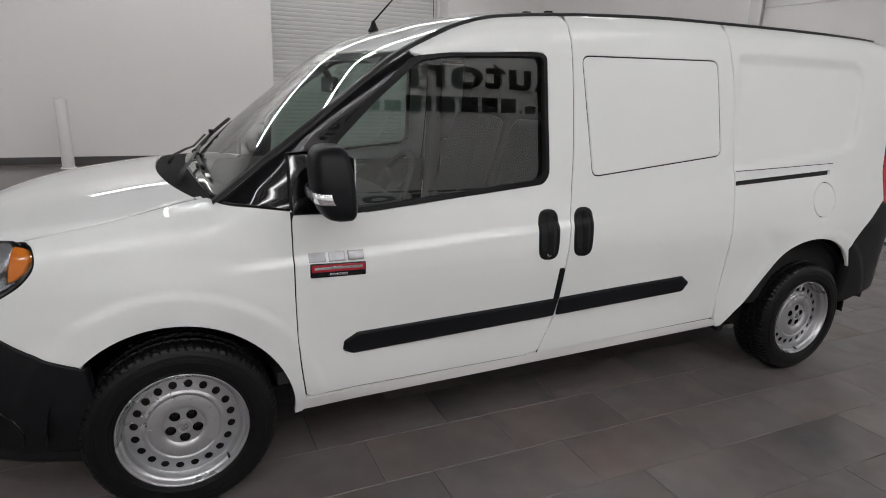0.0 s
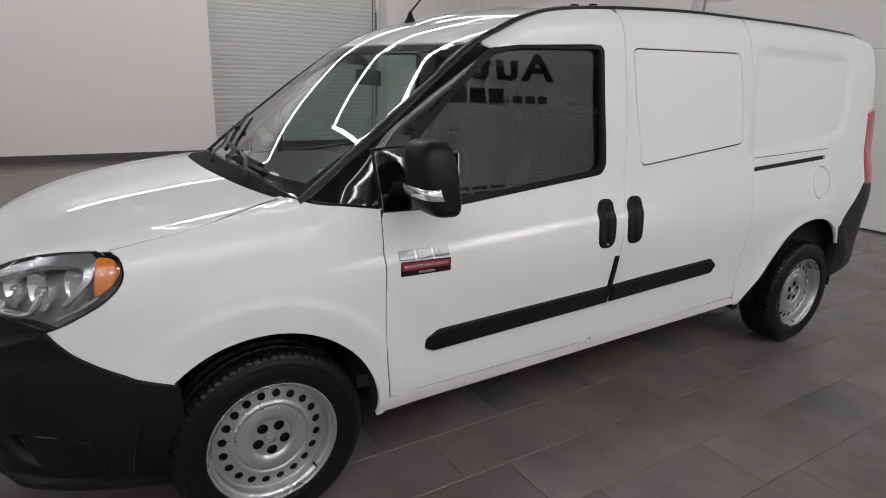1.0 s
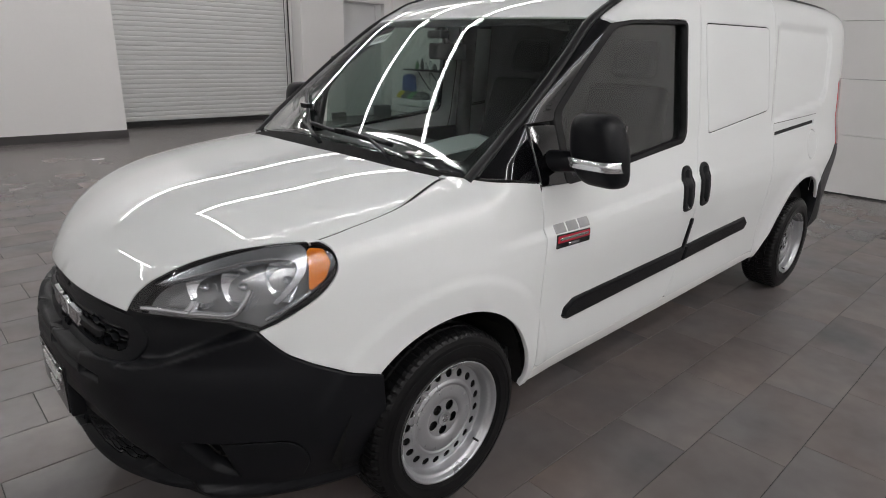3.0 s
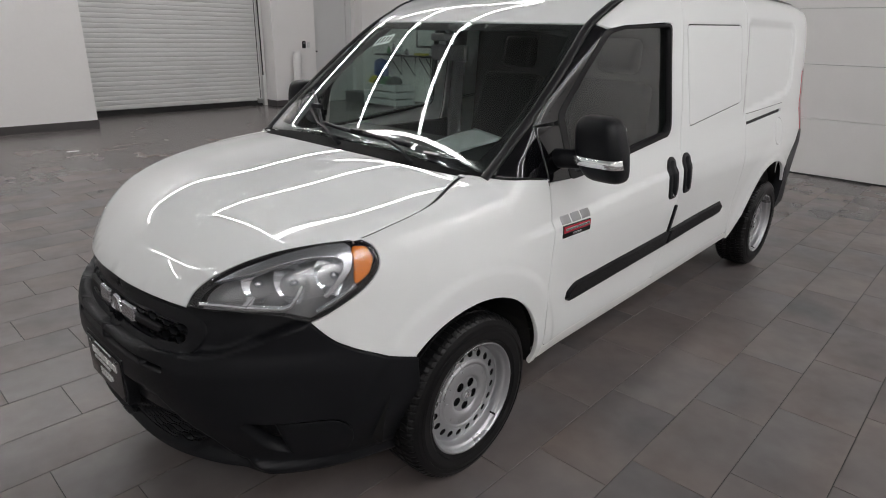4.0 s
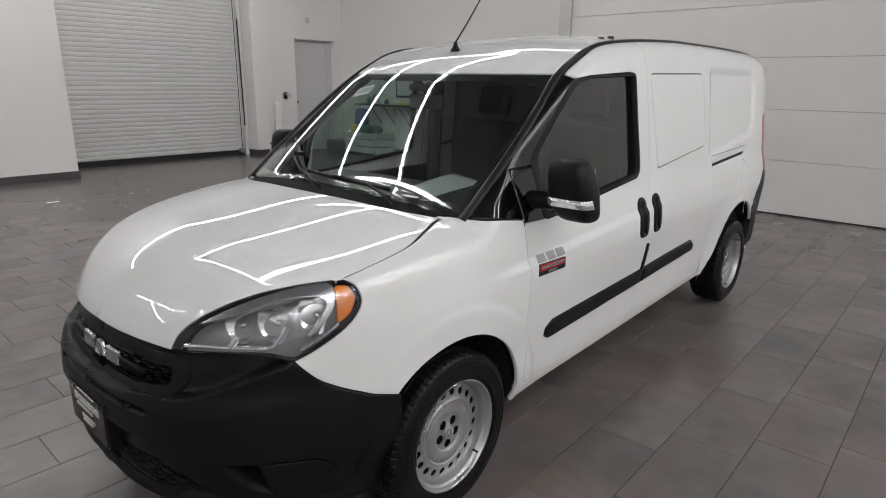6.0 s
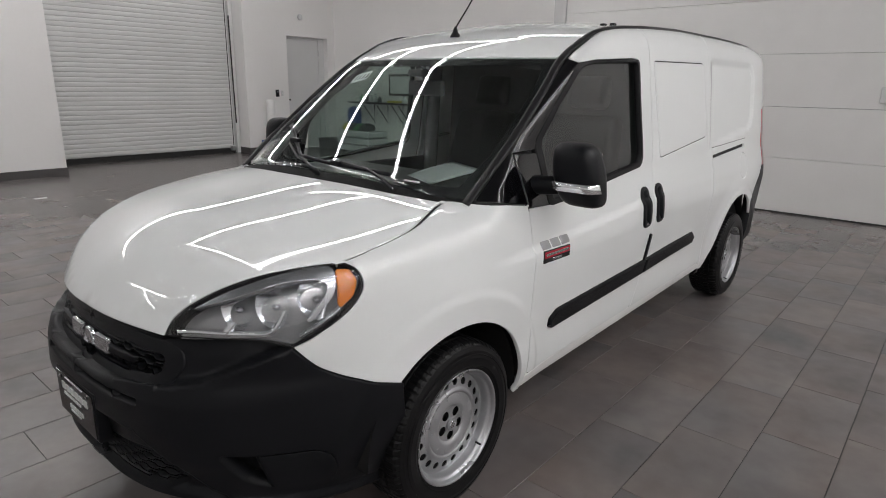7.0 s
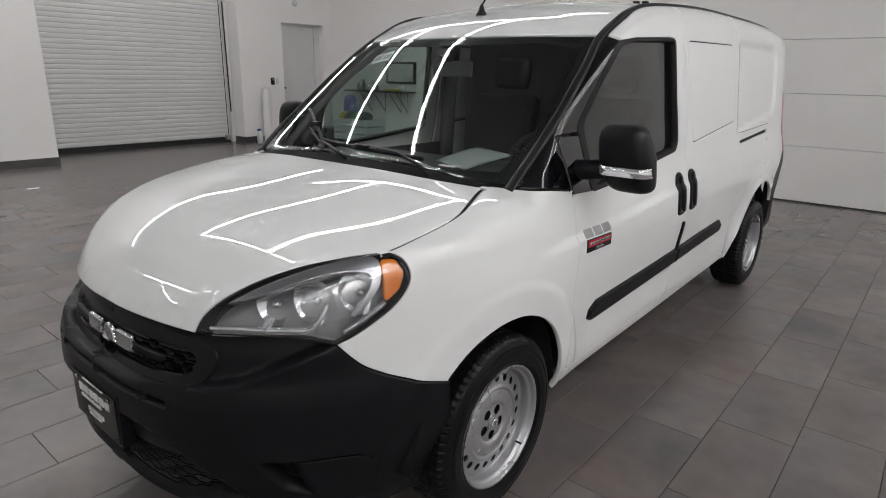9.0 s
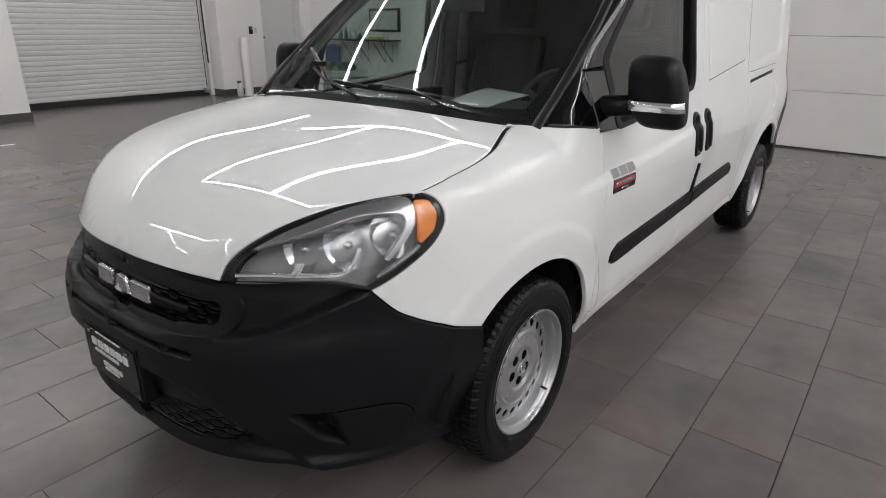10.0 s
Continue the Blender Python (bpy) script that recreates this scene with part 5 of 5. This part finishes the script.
for k in range(int((SHUT - SOUTH + 0.7) / 0.22)):
    y = SOUTH - 0.3 + 0.22 * k
    for a, b, c, d in ((0.0, CEIL, 0.12, CEIL), (0.12, CEIL, 0.135, CEIL - 0.06), (0.135, CEIL - 0.06, 0.205, CEIL - 0.06), (0.205, CEIL - 0.06, 0.22, CEIL)):
        q = len(deck_v)
        deck_v += [(WEST - 0.3, y + a, b), (EAST + 0.4, y + a, b), (EAST + 0.4, y + c, d), (WEST - 0.3, y + c, d)]
        deck_f.append((q, q + 3, q + 2, q + 1))
q = len(deck_v)
deck_v += [(x, y, CEIL + 0.15) for x in (WEST - 0.3, EAST + 0.4) for y in (SOUTH - 0.3, SHUT + 0.4)]
deck_f.append((q, q + 2, q + 3, q + 1))
deck = bpy.data.meshes.new("ceiling")
deck.from_pydata(deck_v, [], deck_f)
deck.materials.append(CEILING)
tagged(new("ceiling", deck), "ribbed grey steel roof deck", kind="structure")
slab("floor", WEST - 0.3, EAST + 0.4, SOUTH - 0.3, SHUT + 0.4, -0.10, -0.004, GROUT)
for args in ((WEST, 2.67, NORTH - 0.012, NORTH, 0, 0.12), (2.66, 2.672, NORTH - 0.012, SHUT - 0.02, 0, 0.12), (6.388, 6.40, DOOR_Y - 0.012, SHUT - 0.02, 0, 0.12), (6.40, 7.43, DOOR_Y - 0.012, DOOR_Y, 0, 0.12), (8.52, EAST, DOOR_Y - 0.012, DOOR_Y, 0, 0.12), (EAST - 0.012, EAST, 3.25, DOOR_Y - 0.012, 0, 0.12)):
    slab("baseboard", *args, BASEBOARD)

# roller shutter of many slats
shutter = tagged(new("window_less_shutter"), kind="structure")
shutter.name = "roller_shutter"
slat = bmesh.new()
pr = [(0.0, 0.0), (-0.006, 0.002), (-0.010, 0.012), (-0.012, 0.041), (-0.010, 0.070), (-0.006, 0.080), (0.0, 0.082)]
va = [slat.verts.new((0, a, b)) for a, b in pr]
vb = [slat.verts.new((3.63, a, b)) for a, b in pr]
for i in range(len(pr) - 1):
    slat.faces.new((va[i], vb[i], vb[i + 1], va[i + 1]))
bmesh.ops.recalc_face_normals(slat, faces=slat.faces)
one = part("slat", slat, SHUTTER, shutter, smooth=True, loc=(2.68, SHUT, 0.10))
for k in range(1, 56):
    o = one.copy()
    scene.collection.objects.link(o)
    o.location = (2.68, SHUT, 0.10 + 0.082 * k)
part("shutter_back", box(2.67, 6.39, SHUT + 0.005, SHUT + 0.03, 0.06, 4.75), SHUTTER, shutter)
part("bottom_bar", box(2.67, 6.31, SHUT - 0.03, SHUT + 0.004, 0.035, 0.10, 0.006), SHUTTER_DARK, shutter, "dark bottom bar")
part("bottom_seal", box(2.67, 6.31, SHUT - 0.025, SHUT + 0.002, 0.0, 0.037), SHUTTER_DARK, shutter)
part("guide_rail", box(6.31, 6.385, SHUT - 0.10, SHUT + 0.004, 0.0, 4.75, 0.004), SHUTTER, shutter)
part("edge_seal", tube([(6.315, SHUT - 0.11, 0.62), (6.305, SHUT - 0.11, 1.6), (6.30, SHUT - 0.11, 2.75)], 0.014, 6), SHUTTER_DARK, shutter, "black edge strip")
part("pull_chain", tube([(6.225, SHUT - 0.10, 0.16), (6.225, SHUT - 0.10, 4.4)], 0.007, 6), SHUTTER_DARK, shutter, "hanging pull chain")
part("chain_lock", box(6.18, 6.27, SHUT - 0.12, SHUT - 0.03, 0.05, 0.15, 0.01), ALU, shutter)

# personnel door, keypad, switch, detector
DY = DOOR_Y
door_1 = tagged(part("door_1", box(7.445, 8.38, DY + 0.15, DY + 0.195, 0.01, 2.385, 0.003), DOOR_WHITE), "plain white flush door in a deep reveal", kind="structure")
part("door_frame", box(7.43, 7.455, DY + 0.13, DY + 0.25, 0, 2.43), DOOR_WHITE, door_1)
part("door_frame", box(8.365, 8.52, DY + 0.13, DY + 0.25, 0, 2.43), DOOR_WHITE, door_1)
part("door_frame", box(7.455, 8.365, DY + 0.13, DY + 0.25, 2.39, 2.43), DOOR_WHITE, door_1)
for z in (0.32, 1.16, 2.05):
    part("hinge", tube([(8.36, DY + 0.125, z), (8.36, DY + 0.125, z + 0.13)], 0.010, 8), ALU, door_1)
part("door_knob", box(7.52, 7.55, DY + 0.10, DY + 0.15, 1.08, 1.11, 0.006), RUBBER, door_1)
kp = tagged(part("keypad", box(7.09, 7.165, DY - 0.035, DY, 1.165, 1.31, 0.008), RUBBER), "small black access keypad on the white wall", "keypad")
part("keypad_screen", box(7.105, 7.15, DY - 0.038, DY - 0.035, 1.255, 1.29), LAMP_DARK, kp)
sw = tagged(part("light_switch", box(7.22, 7.28, DY - 0.012, DY, 1.18, 1.29, 0.003), DOOR_WHITE), "white light switch plate beside a keypad", "light switch")
part("rocker", box(7.24, 7.26, DY - 0.018, DY - 0.012, 1.22, 1.25, 0.002), WHITE_PRINT, sw)
bm = lathe([(0.0, 0.0), (0.05, 0.0), (0.062, 0.012), (0.062, 0.03)], 24)
bmesh.ops.transform(bm, matrix=Matrix.Translation((7.80, DY - 0.03, 2.83)), verts=bm.verts)
tagged(part("alarm_sounder", bm, DOOR_WHITE, smooth=True), "round white alarm sounder high on a wall", "alarm")


def bollard(x, y, h):
    b = thing("bollard", "white plastic-sleeved safety bollard beside the wall", "bollard", "bollards by the walls", (x, y, 0))
    part("sleeve", lathe([(0.088, 0.0), (0.088, h - 0.06), (0.080, h - 0.02), (0.055, h - 0.005), (0.0, h)], 28), BOLLARD, b, smooth=True).matrix_basis = pose(0, 0, 0, 90, 0, 0)
    part("base_ring", lathe([(0.115, 0.0), (0.115, 0.012), (0.09, 0.016)], 28), BOLLARD, b, smooth=True).matrix_basis = pose(0, 0, 0, 90, 0, 0)
    return b


bollard(6.79, 9.20, 1.12)
bollard(-0.60, 8.15, 1.08)

# sectional overhead door
gate = tagged(new("overhead_door"), kind="structure")
gate["label"] = "white sectional overhead door"
gate.location = (GATE_X, 0, 0)
for k in range(6):
    z0 = 0.02 if k == 0 else 0.07 + 0.61 * k
    z1 = 0.07 + 0.61 * (k + 1) - 0.004
    sec = part("door_section", box(0.0, 0.05, -3.0, 2.84, z0, z1, 0.004), PANEL, gate)
part("floor_seal", box(0.0, 0.05, -3.0, 2.84, 0.0, 0.021), SHUTTER_DARK, gate)
part("jamb_channel", box(-0.01, 0.12, 2.86, 3.05, 0.0, 4.75, 0.006), ALU, gate, "aluminium jamb channel")
part("track", box(-0.10, -0.06, 2.80, 2.84, 0.0, 4.75, 0.006), ALU, gate)
part("pull_box", box(-0.03, 0.0, -1.28, -1.16, 1.36, 1.53, 0.01), DOOR_WHITE, gate, "white pull box")

# corner behind the van: bracketed shelf, screen on the wall, cleaning things on a drawer cart
shelf = thing("wall_shelf", "dark bracketed wall shelf loaded with small bottles", "shelf", loc=(EAST, 7.67, 1.07))
part("shelf_board", box(-0.40, 0, -0.88, 0.88, -0.015, 0.015, 0.004), MATTE, shelf)
for y in (-0.66, -0.46, 0.0, 0.42):
    part("bracket", tube([(-0.02, y, -0.02), (-0.36, y, -0.03), (-0.02, y, -0.42), (-0.02, y, -0.02)], 0.012, 6), MATTE, shelf)
mon = thing("notice_frame", "dark framed notice board with a pale sheet", "notice board", loc=(EAST, 7.20, 1.45))
part("frame", box(-0.05, 0, -0.41, 0.41, -0.22, 0.22, 0.01), MATTE, mon)
part("sheet", box(-0.056, -0.05, -0.36, 0.36, -0.175, 0.175), DOOR_WHITE, mon)
BOTTLES = [material("yellow_plastic", (0.55, 0.48, 0.03), 0.35), material("green_plastic", (0.10, 0.30, 0.12), 0.35), material("blue_plastic", (0.03, 0.08, 0.28), 0.4), material("grey_plastic", (0.08, 0.085, 0.09), 0.5), material("clear_white_plastic", (0.60, 0.62, 0.62), 0.35)]


def bottle(x, y, z, h, r, mat):
    b = thing("bottle", "small plastic cleaner bottle on a shelf", "bottle", "bottles on the shelf", (x, y, z))
    part("flask", lathe([(0.0, 0.0), (r, 0.004), (r, h * 0.62), (r * 0.45, h * 0.78), (r * 0.40, h * 0.86)], 14), mat, b, smooth=True).matrix_basis = pose(0, 0, 0, 90, 0, 0)
    part("cap", lathe([(r * 0.48, h * 0.86), (r * 0.48, h), (0.0, h)], 14), BOTTLES[3], b, smooth=True).matrix_basis = pose(0, 0, 0, 90, 0, 0)


for y, h, r, k in ((8.30, 0.16, 0.045, 1), (8.14, 0.22, 0.04, 3), (8.02, 0.14, 0.045, 4), (7.88, 0.18, 0.05, 4), (7.74, 0.12, 0.05, 3), (7.00, 0.15, 0.05, 4)):
    bottle(EAST - 0.2, y, 1.085, h, r, BOTTLES[k])
tagged(part("yellow_cloth", box(EAST - 0.34, EAST - 0.10, 7.10, 7.38, 1.085, 1.135, 0.02, 3), BOTTLES[0], smooth=True), "folded yellow cloth on a dark shelf", "cloth")
cart = thing("drawer_cart", "white drawer cart heaped with cleaning cloths", "cart", loc=(EAST - 0.35, 8.15, 0))
for k in range(3):
    dr = part("drawer", box(-0.28, 0.28, -0.52, 0.52, 0.05 + 0.15 * k, 0.17 + 0.15 * k, 0.012), BOTTLES[4], cart, "pale plastic drawer")
    part("drawer_handle", box(-0.30, -0.28, -0.12, 0.12, 0.12 + 0.15 * k, 0.14 + 0.15 * k, 0.004), BOTTLES[4], dr)
for dx in (-0.25, 0.25):
    for dy in (-0.48, 0.48):
        part("post", tube([(dx, dy, 0.0), (dx, dy, 0.50)], 0.014, 8), BOTTLES[4], cart)
for y, mat, r in ((7.95, BOTTLES[3], 0.17), (8.15, BOTTLES[1], 0.15), (8.35, BOTTLES[3], 0.16), (8.55, BOTTLES[0], 0.15)):
    bm = bmesh.new()
    bmesh.ops.create_icosphere(bm, subdivisions=3, radius=r)
    for v in bm.verts:
        v.co *= 1 + 0.35 * noise.noise(v.co * 9 + Vector((y, 0, 0)))
        v.co.z *= 0.6
    tagged(part("cleaning_cloth", bm, mat, smooth=True, loc=(EAST - 0.38, y, 0.53)), "crumpled cleaning cloth heaped on a white cart", "cloth", "cloths on the cart")
bm = lathe([(0.0, 0.0), (0.14, 0.0), (0.16, 0.25), (0.15, 0.50), (0.05, 0.55), (0.0, 0.56)], 20)
jug = tagged(part("blue_bag", bm, BOTTLES[2], smooth=True), "blue hanging bag against the white wall", "bag")
jug.matrix_basis = pose(EAST - 0.17, 8.60, 0.42, 90, 0, 0)
stack = thing("storage_tub", "dark storage tub on the floor by the wall", "tub", loc=(EAST - 0.42, 9.05, 0))
part("tub_body", box(-0.2, 0.2, -0.3, 0.3, 0.0, 0.22, 0.03), BOTTLES[3], stack)
part("tub_lid", box(-0.21, 0.21, -0.31, 0.31, 0.22, 0.25, 0.01), BOTTLES[3], stack)

spray = thing("spray_bottle", "small pale spray bottle on the floor beside a bollard", "bottle", loc=(6.55, 9.15, 0))
part("flask", lathe([(0.0, 0.0), (0.06, 0.004), (0.06, 0.18), (0.03, 0.23), (0.025, 0.26)], 14), BOTTLES[4], spray, smooth=True).matrix_basis = pose(0, 0, 0, 90, 0, 0)
part("cap", box(-0.05, 0.03, -0.015, 0.015, 0.25, 0.30, 0.006), BOTTLES[2], spray)
bm = box(-0.07, 0.07, -0.03, 0.03, 0.0, 0.004)
tagged(part("paper_scrap", bm, WHITE_PRINT, loc=(1.73, 6.75, 0.001)), "scrap of white paper lying on the floor", "scrap")

# the large sign on the wall behind the walk
sign = thing("wall_sign", "large black wall lettering above a web address", "sign", loc=(6.62, SOUTH, 2.84))
cu = bpy.data.curves.new("sign_word", "FONT")
cu.body, cu.size, cu.extrude, cu.space_character, cu.offset = "Automotive", 0.54, 0.012, 1.12, 0.014
tmp = new("sign_word_text", cu)
me = bpy.data.meshes.new_from_object(tmp.evaluated_get(bpy.context.evaluated_depsgraph_get()))
bpy.data.objects.remove(tmp)
me.materials.append(BLACK_PRINT)
word = new("sign_word", me)
word.parent = sign
word.matrix_basis = pose(0, 0.016, 0, 90, 0, 180) @ Matrix.Diagonal((2.25, 1, 1, 1))
xx = -0.18
for wd, ht in ((0.24, 0.09), (0.24, 0.09), (0.24, 0.09), (0.05, 0.03), (0.34, 0.17), (0.34, 0.17), (0.38, 0.17), (0.38, 0.17), (0.10, 0.17), (0.30, 0.17), (0.30, 0.11), (0.30, 0.11), (0.26, 0.11), (0.30, 0.11), (0.05, 0.03), (0.26, 0.09), (0.26, 0.09), (0.30, 0.09)):
    part("web_address_bar", box(xx - wd, xx, 0.0, 0.015, -0.29, -0.29 + ht), BLACK_PRINT, sign)
    xx -= wd + 0.09

# ceiling lights: long strips, with cross strips at the front
def strip(x0, x1, y0, y1):
    lamp = thing("strip_light", "long white led strip light on the ceiling", "light", "ceiling strip lights", ((x0 + x1) / 2, (y0 + y1) / 2, 4.5))
    hx, hy = (x1 - x0) / 2, (y1 - y0) / 2
    part("diffuser", box(-hx, hx, -hy, hy, -0.03, 0.0), LAMP, lamp)
    part("lamp_body", box(-hx - 0.01, hx + 0.01, -hy - 0.01, hy + 0.01, 0.001, 0.06), ALU, lamp)
    for k in (-0.8, 0.8):
        part("hanger", tube([(k * hx, k * hy if hy > hx else 0, 0.06), (k * hx, k * hy if hy > hx else 0, 0.30)], 0.004, 6), ALU, lamp)


W = 0.026
for y in (2.3, 4.2):
    strip(0.35, 5.0, y - W, y + W)
strip(0.30 - W, 0.30 + W, 0.70, 4.25)
strip(5.05 - W, 5.05 + W, 1.0, 6.3)
strip(-1.2, 6.6, 8.0 - W, 8.0 + W)
for y in (-3.9, -4.9, -5.9):
    strip(-6.5, 7.0, y - W, y + W)
for y in (2.3, 5.0):
    strip(-7.5, -3.4, y - W, y + W)
strip(-3.3 - W, -3.3 + W, 2.35, 6.5)

# ---- floor tiles ----
TX, TY, JOINT = 0.598, 0.299, 0.003
tile_bm = box(JOINT / 2, TX - JOINT / 2, JOINT / 2, TY - JOINT / 2, -0.008, 0.0, 0.0012, 1)
tile_me = bpy.data.meshes.new("tile")
tile_bm.to_mesh(tile_me)
tile_bm.free()
tile_me.materials.append(TILE)
floor = bpy.data.objects["floor"]
rest_v, rest_f = [], []
cube_f = [(0, 1, 3, 2), (0, 4, 5, 1), (1, 5, 7, 3), (3, 7, 6, 2), (2, 6, 4, 0)]
count = 0
for k in range(-22, 48):
    y0 = -1.231 + TY * k
    x_first = 1.1544 - TX / 3 * k
    m0 = math.floor((WEST - x_first) / TX)
    for m in range(m0, m0 + 39):
        x0 = x_first + TX * m
        if x0 > EAST + 0.3:
            break
        near = -1.9 < x0 < 4.6 and -2.6 < y0 < 3.2 and not (0.6 < x0 < 4.0 and -0.55 < y0 < 2.0)
        if near and count < 300:
            o = new("tile", tile_me)
            o.parent = floor
            o.location = (x0, y0, 0)
            count += 1
        else:
            q = len(rest_v)
            a, b, j = TX - JOINT, TY - JOINT, JOINT / 2
            rest_v += [(x0 + j + a * u, y0 + j + b * v, z) for z in (0.0, -0.008) for u in (0, 1) for v in (0, 1)]
            rest_f += [tuple(q + i for i in f) for f in cube_f]
me = bpy.data.meshes.new("floor_tiles")
me.from_pydata(rest_v, [], rest_f)
me.update()
TILE_FAR = TILE.copy()
TILE_FAR.name = "slate_floor_tile_joined"
nt = TILE_FAR.node_tree
info = next(n for n in nt.nodes if n.type == "OBJECT_INFO")
geo = nt.nodes.new("ShaderNodeNewGeometry")
for link in list(nt.links):
    if link.from_node == info:
        nt.links.new(geo.outputs["Random Per Island"], link.to_socket)
me.materials.append(TILE_FAR)
rest = new("floor_tiles", me)
rest.parent = floor
tagged(rest, "slate-grey floor tiles", kind="stuff")
